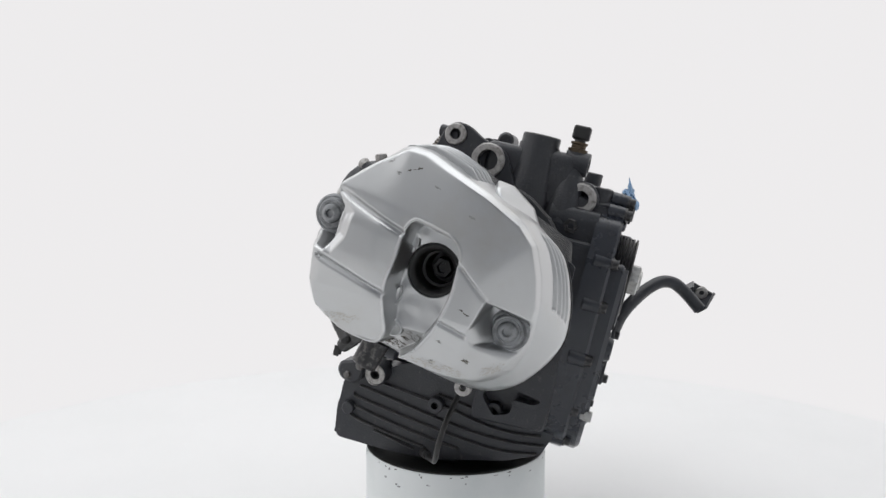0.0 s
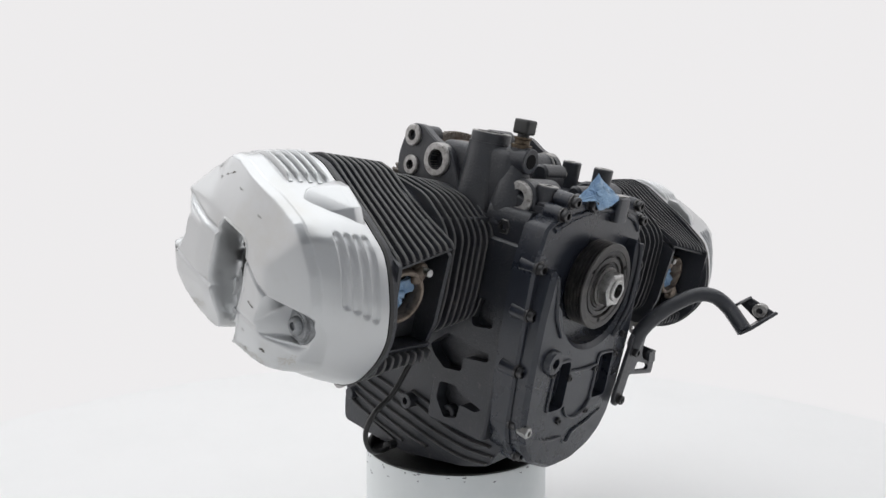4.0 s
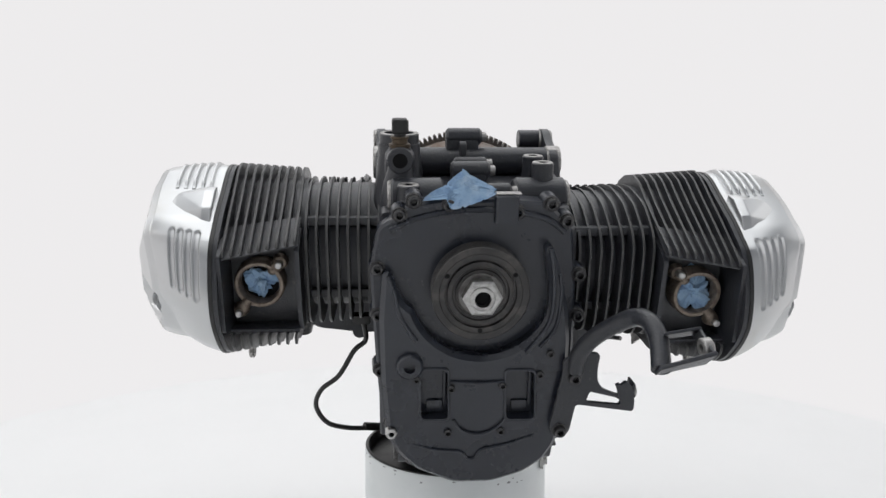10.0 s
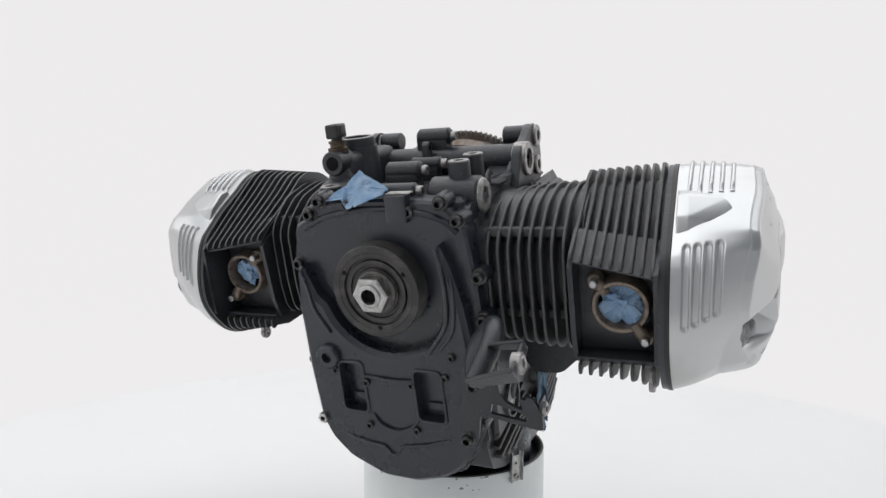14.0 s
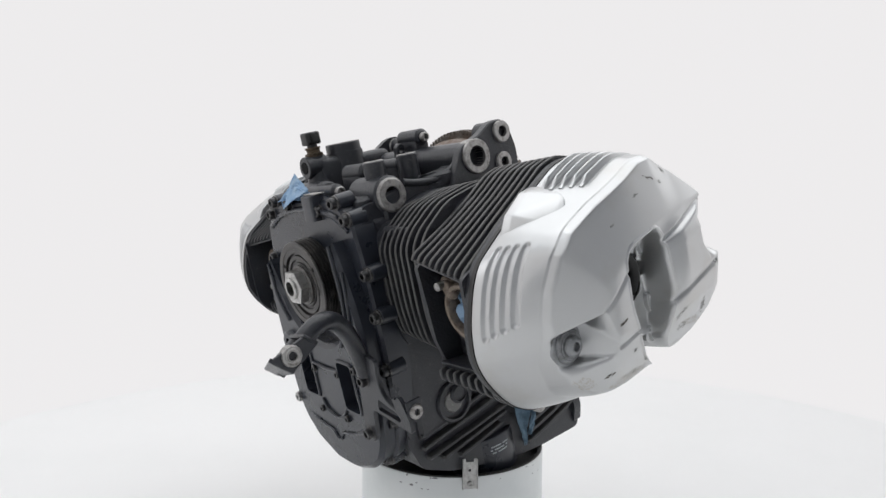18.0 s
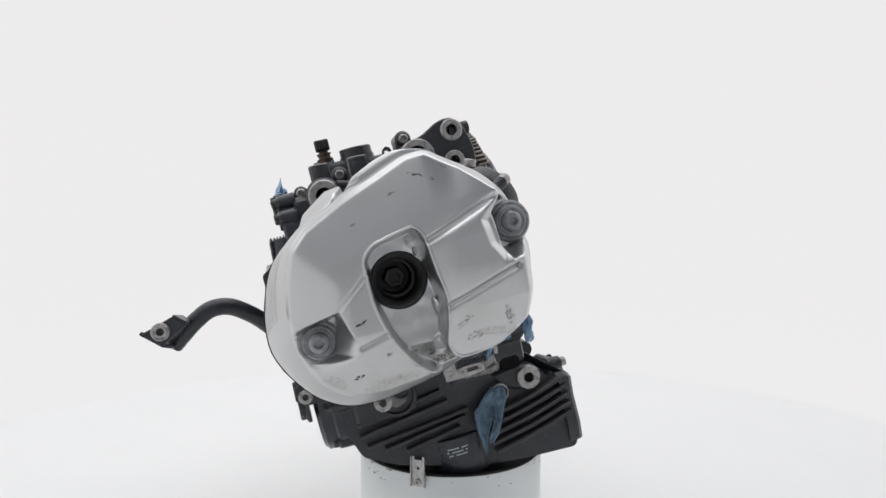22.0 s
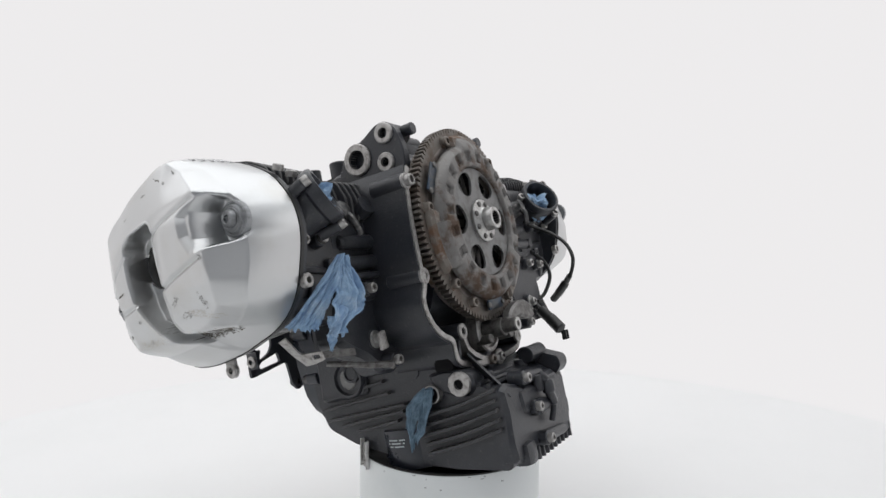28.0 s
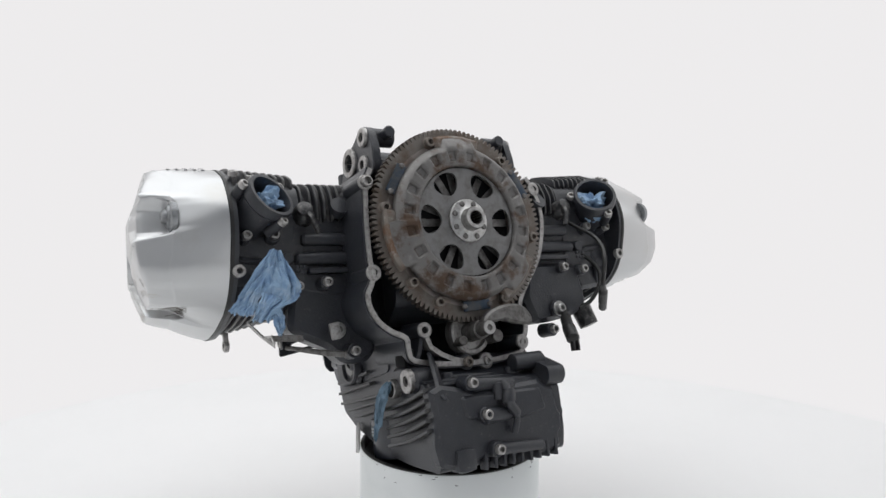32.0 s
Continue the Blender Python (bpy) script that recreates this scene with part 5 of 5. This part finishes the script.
def build_sump(engine):
    bm = B()
    out = [(-200, -150), (-202, -196), (-190, -230), (-150, -252), (-60, -282), (0, -291), (70, -296), (76, -270), (76, -216), (56, -200), (26, -190), (0, -172)]
    prism(bm, rounded(out, 8), "x", -90, 90)
    sump = part("sump", bm, BLACK, engine, "black finned oil sump")
    # long fins on one flank
    for line in ([(-52, -197), (-97, -200)], [(-148, -200), (-178, -198)], [(28, -206), (-20, -208), (-60, -209), (-115, -215), (-150, -214), (-186, -207)],
                 [(52, -219), (8, -222), (-40, -226), (-100, -229), (-150, -226), (-192, -217)], [(58, -231), (50, -235), (-14, -239), (-60, -241), (-122, -242), (-160, -237), (-186, -229)],
                 [(59, -243), (47, -248), (-17, -254), (-62, -256), (-92, -256)], [(57, -259), (40, -264), (-15, -268), (-50, -269)], [(20, -270), (-36, -276)]):
        fin_part(side_fin(-1, line, 2.4, 84, 95), sump, BLACK)
    # two groups on the other
    for a, b, c in (((-188, -189), (-120, -181), (-84, -176)), ((-187, -204), (-130, -197), (-78, -191)), ((-182, -218), (-120, -213), (-56, -207)), ((-162, -227), (-120, -222), (-60, -215)), ((-138, -235), (-110, -232), (-70, -226))):
        fin_part(side_fin(1, [a, b, c], 4.0, 80, 99), sump, BLACK)
    for i in range(5):
        z = -224 - 11.2 * i
        fin_part(side_fin(1, [(-34, z - 0), (20, z + 9), (70, z + 22)], 4.4, 80, 102), sump, BLACK)
    # rear cover
    bm = B()
    prism(bm, rounded([(99, -204), (84, -198), (50, -206), (40, -210), (-58, -207), (-66, -214), (-80, -218), (-82, -244), (-88, -252), (-86, -270), (-80, -276), (-80, -292), (-56, -296), (-30, -286), (20, -284), (70, -294), (92, -288), (97, -266), (94, -232)], 4), "y", 62, 80, chamfer=5)
    rear = part("rear_cover", bm, BLACK, sump)
    bm = B()
    prism(bm, rounded([(60, -214), (-56, -216), (-62, -244), (-20, -250), (0, -246), (56, -240)], 6), "y", 78, 83, chamfer=3)
    part("cover_panel", bm, BLACK, rear)
    for a, b, r in (((43, 76, -202), (-20, 76, -207), 9), ((34, 84, -239), (-4, 84, -241), 10), ((25, 82, -278), (-50, 80, -284), 8)):
        bm = B()
        rod(bm, a, b, r, r * 0.8, soft=3)
        part("cast_rib", bm, BLACK, rear)
    bm = B()
    hose(bm, [(2, 84, -203), (0, 92, -215), (2, 94, -228), (-8, 92, -244), (-6, 86, -264)], [6, 8, 6, 4], 10)
    part("breather_pipe", bm, BLACK, rear)
    for x, z, r in ((8, -214, 7), (-8, -216, 6)):
        bm = B()
        rod(bm, (x, 82, z + 10), (x, 84, z - 10), r)
        part("cast_boss", bm, BLACK, rear)
    bm = B()
    block(bm, (62, 74, -284), (28, 26, 28), 9)
    part("drain_boss", bm, BLACK, rear)
    for k in range(9):
        bm = B()
        block(bm, (-70 + k * 13, 74, -290), (4, 14, 20), 1.5)
        part("short_fin", bm, BLACK, rear)
    for p in ((46, 86, -200), (32, 88, -237.5), (22, 90, -278)):
        bm = B()
        rod(bm, (p[0], 66, p[2]), (p[0], p[1], p[2]), 10, 8.5)
        boss = part("bolt_boss", bm, BLACK, rear)
        bolt(boss, p, (0, 1, 0), BOLT_GREY)
    # clutter between the sump and the bell housing
    bm = B()
    rod(bm, (-40, 52, -184), (-86, 52, -184), 11)
    part("oil_gallery", bm, BLACK, sump)
    for y in (34, 46, 58):
        bm = B()
        hose(bm, [(88, y, -190 - 0.28 * (y - 26)), (20, y + 2, -191 - 0.28 * (y - 26)), (-60, y, -196 - 0.28 * (y - 26))], 3.2, 8)
        part("deck_rib", bm, BLACK, sump)
    bm = B()
    m0, m1 = Vector((62, 26, -160)), Vector((84, 78, -203))
    up = Vector((0, 14, -6))
    q = [m0, m1, m1 + up * 0.3 + Vector((-6, 0, -10)), m0 + Vector((-8, 0, -16))]
    lo = [bm.verts.new(p) for p in q]
    hi = [bm.verts.new(p + Vector((5, 0, 0))) for p in q]
    bm.faces.new(lo), bm.faces.new(hi)
    for i in range(4):
        bm.faces.new((lo[i - 1], lo[i], hi[i], hi[i - 1]))
    part("diagonal_web", bm, BLACK, sump)
    for x, y, z, r in ((-46, 40, -188, 10), (50, 40, -186, 8)):
        bm = B()
        rod(bm, (x, y, z - 12), (x, y, z), r, r - 1)
        part("deck_boss", bm, BLACK, sump)
    # side bosses
    bm = B()
    prism(bm, rounded([(40, -180), (46, -196), (34, -208), (14, -206), (-10, -196), (-20, -176), (10, -172)], 8), "x", 70, 95, chamfer=4)
    seat = part("bush_seat", bm, BLACK, sump)
    bm = B()
    pipe(bm, (93, 26, -191), (100, 26, -191), 15, 6.5, 10)
    part("side_bush", bm, CAST_ALU, seat, "bare machined bush")
    # shade inside the bush, painted on a plug
    bm = B()
    rod(bm, (84, 26, -191), (96, 26, -191), 6.6)
    part("bore_shade", bm, RECESS_SHADE, seat)
    bm = B()
    pipe(bm, (86, -14, -199), (101, -14, -199), 11.5, 9.8, 26)
    part("hole_rim", bm, CAST_ALU, sump)
    # solid near-black block in place of a shaded hole
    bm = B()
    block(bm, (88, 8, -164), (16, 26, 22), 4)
    part("side_hole_shade", bm, RECESS_SHADE, sump)
    bm = B()
    pipe(bm, (-70, 32, -196), (-104, 32, -196), 13, 6.5, 28)
    part("side_bush", bm, CAST_ALU, sump, "bare machined bush")
    bm = B()
    prism(bm, rounded([(46, -180), (62, -186), (84, -194), (86, -206), (78, -216), (62, -218), (52, -212)], 5), "x", -70, -99, chamfer=3)
    lug = part("cast_lug", bm, BLACK, sump)
    bm = B()
    rod(bm, (-96, 56, -192), (-101, 56, -192), 6.5, 5.5)
    rod(bm, (-96, 70, -208), (-102, 70, -208), 5.5, 4.5)
    part("lug_pin", bm, DULL_STEEL, lug)
    bm = B()
    lathe(bm, [(0, 84), (25, 84), (25, 100), (23.5, 103), (20.5, 103), (18.5, 97), (0, 97)], (0, -136, -167), (1, 0, 0), 32)
    gauge = part("sight_glass_frame", bm, BLACK, sump)
    bm = B()
    lathe(bm, [(0, 95), (13.4, 95), (13.2, 99.5), (12, 100.6), (0, 101.4)], (0, -136, -167), (1, 0, 0), 28)
    part("sight_glass", bm, GLASS_GREY, gauge, "cloudy round oil sight glass")
    for y, z in ((-52, -209), (-124, -191)):
        bm = B()
        pipe(bm, (-80, y, z), (-103, y, z), 10, 4.5, 22)
        part("side_bush", bm, BLACK, sump)
    bm = B()
    rod(bm, (-70, 60, -250), (-99, 60, -251), 10, 8)
    part("side_lump", bm, BLACK, sump)
    # oil filter with pale print that cannot be read
    bm = B()
    rod(bm, (52, -76, -288), (52, -76, -238), 46, seg=44)
    can = part("oil_filter", bm, COVER_BLACK, sump, "black oil filter can with pale print")
    for k in range(3):
        for j in range(10 - k):
            if (j * 7 + k * 5) % 6 == 0:
                continue
            w = radians(-22 + 3.6 * j + 2 * k)
            p = Vector((52 + 46.3 * math.cos(w), -76 + 46.3 * math.sin(w), -250 - 4.0 * k))
            bm = B()
            block(bm, p, (0.4, 2.4, 1.5), 0, Matrix.Rotation(w, 3, "Z"))
            part("print_bar", bm, INK, can)
    bm = B()
    block(bm, (-10, -50, -282), (100, 80, 28), 6)
    part("sump_foot", bm, BLACK, sump)
    return sump


RUST_BOLT = bolt_mesh("bolt", 6.5, 9, RUST, 8)
RIVET = finish(lathe(B(), [(0, 0), (3.6, 0), (3.6, 1.5), (2.4, 2.6), (0, 2.8)], seg=14), "rivet", DULL_STEEL)


def build_bracket(engine):
    bm = B()
    plate = [(84, -79), (104, -68), (124, -72), (122, -90), (123, -104), (130, -114), (147, -121), (166, -124), (166, -142), (101, -131), (96, -164), (87, -173), (77, -168), (74, -157), (85, -91)]
    prism(bm, rounded(plate, 5), "y", -236, -240.5, holes=[circle(85, -161, 4, 14), rounded([(115, -115.5), (146, -124), (151, -129), (149, -133), (112, -128)], 3)], chamfer=0.8)
    br = part("stay_bracket", bm, BLACK, engine, "black bent tube stay bracket on the front cover")
    bm = B()
    hose(bm, [(98, -238, -92), (100, -242, -70), (110, -252, -48), (125, -266, -28), (139, -284, -12), (146, -302, -9), (148, -320, -17), (145, -336, -28), (142, -347, -36)], 9.0, 18, 10)
    part("stay_tube", bm, BLACK, br)
    bm = B()
    prism(bm, rounded([(147, -124), (146, -116), (143, -109), (147, -107), (149, -109), (153, -105), (157, -106), (161, -112), (166, -124)], 1.5), "y", -237, -241.5)
    part("gusset_hook", bm, BLACK, br)
    bm = B()
    block(bm, (164, -231, -120), (3, 18, 22), 1)
    part("gusset_flange", bm, BLACK, br)
    bm = B()
    pipe(bm, (163, -231, -121), (168.5, -231, -121), 7.5, 3.4, 20)
    part("grommet", bm, CAST_ALU, br)

    def slab(name, corners, t):
        """A flat plate on four corners."""
        q = [Vector(p) for p in corners]
        nrm = (q[1] - q[0]).cross(q[2] - q[1]).normalized() * t
        m = B()
        lo = [m.verts.new(p) for p in q]
        hi = [m.verts.new(p + nrm) for p in q]
        m.faces.new(lo), m.faces.new(hi)
        for i in range(4):
            m.faces.new((lo[i - 1], lo[i], hi[i], hi[i - 1]))
        bmesh.ops.bevel(m, geom=m.edges[:], offset=0.7, segments=1, affect="EDGES")
        return part(name, m, BLACK, br)
    # open channel at the tube's end: foot, side plate with a grommet, thin upper arm
    w = Vector((0, 0.7, -0.7))
    f0, f1, u0, u1 = Vector((138, -350, -37)), Vector((182, -358, -21.5)), Vector((150, -328, -13)), Vector((182, -328, -9))
    slab("end_foot", (f0 - w * 8, f1 - w * 13, f1 + w * 13, f0 + w * 8), 4)
    slab("end_plate", (u1 - w * 8, u1 + w * 8, f1 + w * 12, f1 - w * 12), 3)
    slab("end_arm", (u0 - w * 6, u1 - w * 8, u1 + w * 8, u0 + w * 6), 3)
    c0, nrm = Vector((181, -347, -15)), Vector((1, 0.05, 0.1)).normalized()
    bm = B()
    pipe(bm, c0 - nrm * 5, c0 + nrm * 4, 9.0, 3.8, 20)
    lathe(bm, [(4.6, 4), (6, 5), (6.6, 4)], c0, nrm, 20)
    part("grommet", bm, CAST_ALU, br, "bare metal grommet")
    for x, z in ((85, -161), (97, -98)):
        bolt(br, (x, -239.5, z), (0, -1, 0), BOLT_M6)
    return br


def strip(bm, pairs, thick=1.8):
    """A bent metal strip from pairs of points on its two edges."""
    rows = []
    for i, (a, b) in enumerate(pairs):
        a, b = Vector(a), Vector(b)
        c, d = pairs[max(i - 1, 0)], pairs[min(i + 1, len(pairs) - 1)]
        n = (Vector(d[0]) - Vector(c[0])).cross(b - a).normalized() * thick / 2
        rows.append([bm.verts.new(p) for p in (a + n, b + n, b - n, a - n)])
    for a, b in zip(rows, rows[1:]):
        for k in range(4):
            bm.faces.new((a[k - 1], a[k], b[k], b[k - 1]))
    bm.faces.new(rows[0])
    bm.faces.new(rows[-1])
    return bm


def build_leads(engine):
    bm = B()
    block(bm, (-132, -92, -88), (22, 16, 12), 3)
    hose(bm, [(-130, -90, -94), (-128, -86, -120), (-143, -88, -134), (-163, -88, -168), (-186, -87, -188), (-194, -86, -212), (-181, -84, -238), (-155, -76, -252), (-128, -62, -262)], 3.2, 10)
    rod(bm, (-134, -64, -258), (-112, -54, -266), 5.5)
    part("sensor_lead", bm, RUBBER, engine, "thin black sensor cable hanging in a loop")
    bm = B()
    hose(bm, [(-200, 20, 6), (-206, 34, -6), (-204, 60, -22), (-196, 82, -42), (-187, 92, -62), (-185, 90, -78), (-189, 80, -94)], 2.8, 10)
    hose(bm, [(-189, 80, -92), (-202, 66, -102), (-220, 44, -116), (-232, 30, -123)], [4.5, 6.5, 6, 4], 10)
    part("sensor_lead", bm, RUBBER, engine, "thin black sensor cable with a plug")
    bm = B()
    hose(bm, [(-226, 10, -40), (-236, 26, -62), (-232, 32, -86), (-218, 24, -110), (-200, 16, -120)], 3.0, 10)
    part("sensor_lead", bm, RUBBER, engine, "thin black sensor cable")
    bm = B()
    hose(bm, [(-172, 10, -106), (-164, 22, -118), (-150, 40, -134), (-137, 58, -148), (-128, 74, -164)], [3.5, 5, 8, 9, 7], 10)
    for k in (-4, 4):
        block(bm, (-124 + k, 80, -172), (2.4, 7, 13), 0.5)
    part("cable_plug", bm, RUBBER, engine, "black cable plug with two prongs")
    bm = B()
    rod(bm, (-214, 2, -116), (-220, 10, -146), 15, 14)
    part("sensor_body", bm, BOLT_BLACK, engine)
    # bent metal holder under the other head, with a slot in its arm
    bm = B()
    strip(bm, [((249, -94, -101), (252, -81, -98)), ((232, -93, -119), (236, -81, -116)), ((217, -90, -133), (233, -80, -119))])
    strip(bm, [((233, -80.5, -119), (217, -90, -133)), ((230, -69, -119), (224, -69, -131.5))])
    strip(bm, [((230, -69, -119), (229, -69, -121.8)), ((231, -57, -119), (230, -57, -121.8))])
    strip(bm, [((226, -69, -127), (224, -69, -131.5)), ((228, -57, -126), (227, -57, -129.5))])
    strip(bm, [((231, -57, -119), (227, -57, -129.5)), ((232, -51, -119), (229, -51, -128))])
    holder = part("cable_holder", bm, CAST_ALU, engine, "bent bare metal cable holder")
    bm = B()
    strip(bm, [((231, -52, -120), (229, -52, -127)), ((216, -42, -121), (214, -42, -129)), ((200, -34, -123), (199, -34, -131))], 3)
    hose(bm, [(210, -68, -135), (198, -54, -139), (176, -36, -146), (150, -24, -151)], [3, 3.4, 4, 6], 8)
    part("holder_arm", bm, DULL_STEEL, holder)
    bm = B()
    block(bm, (163, -22, -122), (13, 5, 21), 2, Matrix.Rotation(0.15, 3, "Y"))
    part("holder_tag", bm, CAST_ALU, holder)


def build_engine():
    ob = thing("motorcycle_engine", "black flat-twin motorcycle engine with silver rocker covers on a drum", "engine")
    build_crankcase(ob)
    build_front_cover(ob)
    build_pulley(ob)
    for s in (1, -1):
        build_cylinder(ob, s)
        build_head(ob, s)
        build_rocker_cover(ob, s)
    build_bell_housing(ob)
    build_clutch(ob)
    build_sump(ob)
    build_bracket(ob)
    build_leads(ob)
    return ob


# ---- blue rags ----
def crumpled(seed, size, amount=0.22):
    """A crumpled ball of paper cloth, about its middle (millimetres), with sharp creases."""
    bm = B()
    bmesh.ops.create_icosphere(bm, subdivisions=4, radius=1.0)
    off = Vector((seed * 7.3, seed * 3.1, seed * 5.7))
    for v in bm.verts:
        n = v.co.normalized()
        warp = n + 0.35 * Vector((noise.noise(n * 2 + off), noise.noise(n * 2 - off), noise.noise(n * 2 + off * 2)))
        r = 1.0 + amount * noise.noise(warp * 1.3 + off) - amount * 1.3 * max(0.0, 0.22 - abs(noise.noise(warp * 1.9 + off))) - amount * 0.9 * max(0.0, 0.2 - abs(noise.noise(warp * 3.7 - off))) - amount * 0.5 * max(0.0, 0.2 - abs(noise.noise(warp * 8.1 + off)))
        v.co = Vector((n.x * size[0], n.y * size[1], n.z * size[2])) * r
    return bm


def sheet(seed, outline_rows, folds=7.0, depth=7.0, thick=0.5, n=44, tear=6.0):
    """A hanging cloth: rows of (left, right) points from its top to its foot, with folds, ragged sides and a hem."""
    bm = B()
    rows = []
    k = len(outline_rows)
    off = seed * 4.7
    m = 44
    for i in range(m + 1):
        f = i / m * (k - 1)
        j = min(int(f), k - 2)
        t = f - j
        a = Vector(outline_rows[j][0]).lerp(Vector(outline_rows[j + 1][0]), t)
        b = Vector(outline_rows[j][1]).lerp(Vector(outline_rows[j + 1][1]), t)
        out = (b - a).cross(Vector((0, 0, 1)))
        out = out.normalized() if out.length > 1e-6 else Vector((0, 1, 0))
        row = []
        for q in range(n + 1):
            g = q / n
            g2 = g + 0.035 * noise.noise(Vector((off, i * 0.33, g * 2))) if 0 < q < n else g + 0.06 * noise.noise(Vector((off + q, i * 0.6, 0)))
            p = a.lerp(b, g2)
            w = (abs(noise.noise(Vector((g * folds + off, i * 0.06, off)))) - 0.3) * depth * 2 + noise.noise(Vector((g * 14, i * 0.25, off))) * depth * 0.35
            if i == m:
                p = p + Vector((0, 0, tear * 1.6 * noise.noise(Vector((g * 9, off, 1)))))
            row.append(p + out * w)
        rows.append(row)
    m, n = len(rows) - 1, len(rows[0]) - 1
    front = [[bm.verts.new(p) for p in r] for r in rows]
    back = []
    for i in range(m + 1):
        row = []
        for q in range(n + 1):
            e = (rows[i][min(q + 1, n)] - rows[i][max(q - 1, 0)]).cross(rows[min(i + 1, m)][q] - rows[max(i - 1, 0)][q])
            row.append(bm.verts.new(rows[i][q] - e.normalized() * thick))
        back.append(row)
    for i in range(m):
        for q in range(n):
            bm.faces.new((front[i][q], front[i][q + 1], front[i + 1][q + 1], front[i + 1][q]))
            bm.faces.new((back[i][q], back[i + 1][q], back[i + 1][q + 1], back[i][q + 1]))
    ring = [(0, q) for q in range(n)] + [(i, n) for i in range(m)] + [(m, q) for q in range(n, 0, -1)] + [(i, 0) for i in range(m, 0, -1)]
    for k in range(len(ring)):
        (a, b), (c, d) = ring[k - 1], ring[k]
        bm.faces.new((front[a][b], back[a][b], back[c][d], front[c][d]))
    return bm


def shifted(bm, pos):
    for v in bm.verts:
        v.co += Vector(pos)
    return bm


def build_rags():
    made = []

    def rag(label, bm, pos=(0, 0, 0), mat=RAG):
        ob = thing("rag", label, "rag", group="blue rags")
        for v in bm.verts:
            v.co += Vector(pos)
        part("cloth", bm, mat, ob, angle=16)
        made.append(ob)
        return ob
    rows = [((-63, -210, 91), (-62, -214, 89)), ((-52, -208, 97), (-50, -216, 90)), ((-40, -206, 103), (-40, -220, 91)), ((-38, -206, 106), (-38, -222, 82)), ((-30, -206, 114), (-31, -224, 82)), ((-23, -205, 119), (-24, -225, 85)),
            ((-11, -206, 110), (-12, -225, 89)), ((0, -208, 104.5), (0, -223, 93)), ((9, -210, 99), (8, -218, 96))]
    rag("crumpled light blue paper rag lying on the engine's top front edge", sheet(3, rows, 4.2, 5, 0.6, tear=2))
    part("crumpled_core", shifted(crumpled(1, (23, 8, 10), 0.6), (-19, -209, 98)), RAG, made[-1], angle=16)
    rag("crumpled blue paper rag stuffed into an outlet port", crumpled(2, (20.5, 11, 20), 0.95), (238, -190, -20))
    rag("crumpled blue paper rag stuffed into an outlet port", crumpled(3, (20.5, 11, 20), 0.95), (-240.5, -141, -18))
    rag("crumpled blue paper rag stuffed into an inlet stub", crumpled(4, (23, 20, 20), 0.95), (239, -19, 32))
    rag("crumpled blue paper rag stuffed into an inlet stub", crumpled(5, (23, 19, 20), 0.95), (-241, 29, 34))
    rows = [((244, 5, -25), (237, 6, -26)), ((256, -6, -42), (240, 4, -44)), ((266, -20, -60), (252, -6, -66)), ((276, -36, -78), (257, -16, -82)), ((284, -47, -89), (260, -26, -97))]
    hung = rag("torn blue paper rag hanging below a cylinder head", sheet(6, rows, 2.6, 6, tear=4))
    rows = [((243, 6, -26), (232, 7, -27)), ((247, 3, -44), (222, 5, -47)), ((250, -2, -60), (209, 3, -70)), ((254, -4, -76), (215, 1, -84)), ((262, -7, -94), (238, -2, -94)), ((266, -8, -104), (246, -3, -106))]
    part("torn_flap", sheet(8, rows, 3.2, 7, tear=5), RAG, hung, angle=20)
    rows = [((240, -28, -84), (228, -26, -86)), ((235, -34, -97), (221, -32, -99)), ((231, -41, -110), (218, -40, -112)), ((226, -45, -120), (221, -44, -118))]
    part("torn_strip", sheet(9, rows, 3, 3, tear=4), RAG, hung, angle=20)
    rows = [((101, -24, -190), (101, -9, -190)), ((106, -36, -198), (105, -9, -200)), ((107, -51, -211), (107, -18, -212)), ((109, -53, -232), (109, -35, -228)), ((111, -50, -248), (111, -42, -241)), ((112, -50, -261), (112, -46, -258))]
    hung = rag("dark blue-grey rag hanging from the side of the sump", sheet(7, rows, 2.4, 5, tear=4), mat=RAG_DARK)
    rows = [((103, -20, -191), (103, -8, -193)), ((107, -25, -205), (108, -9, -205)), ((110, -29, -222), (110, -16, -217)), ((112, -37, -238), (112, -26, -240)), ((113, -43, -246), (112, -38, -251))]
    part("torn_flap", sheet(12, rows, 2.0, 4, tear=4), RAG_DARK, hung, angle=20)
    return made


engine = build_engine()
rags = build_rags()
drum = build_drum()
platform = build_platform()


# ---- what turns with the platform ----
def motions():
    times = [i * 1.0 for i in range(33)]

    def spin(t):
        return Matrix.Rotation(radians(SPEED * t), 4, "Z")
    still = Matrix.Translation(AXLE) @ ENGINE_AXES.to_4x4()
    for ob in (platform, drum):
        walk(ob, [(t, spin(t)) for t in times])
    for ob in [engine] + rags:
        walk(ob, [(t, spin(t) @ still) for t in times])


motions()
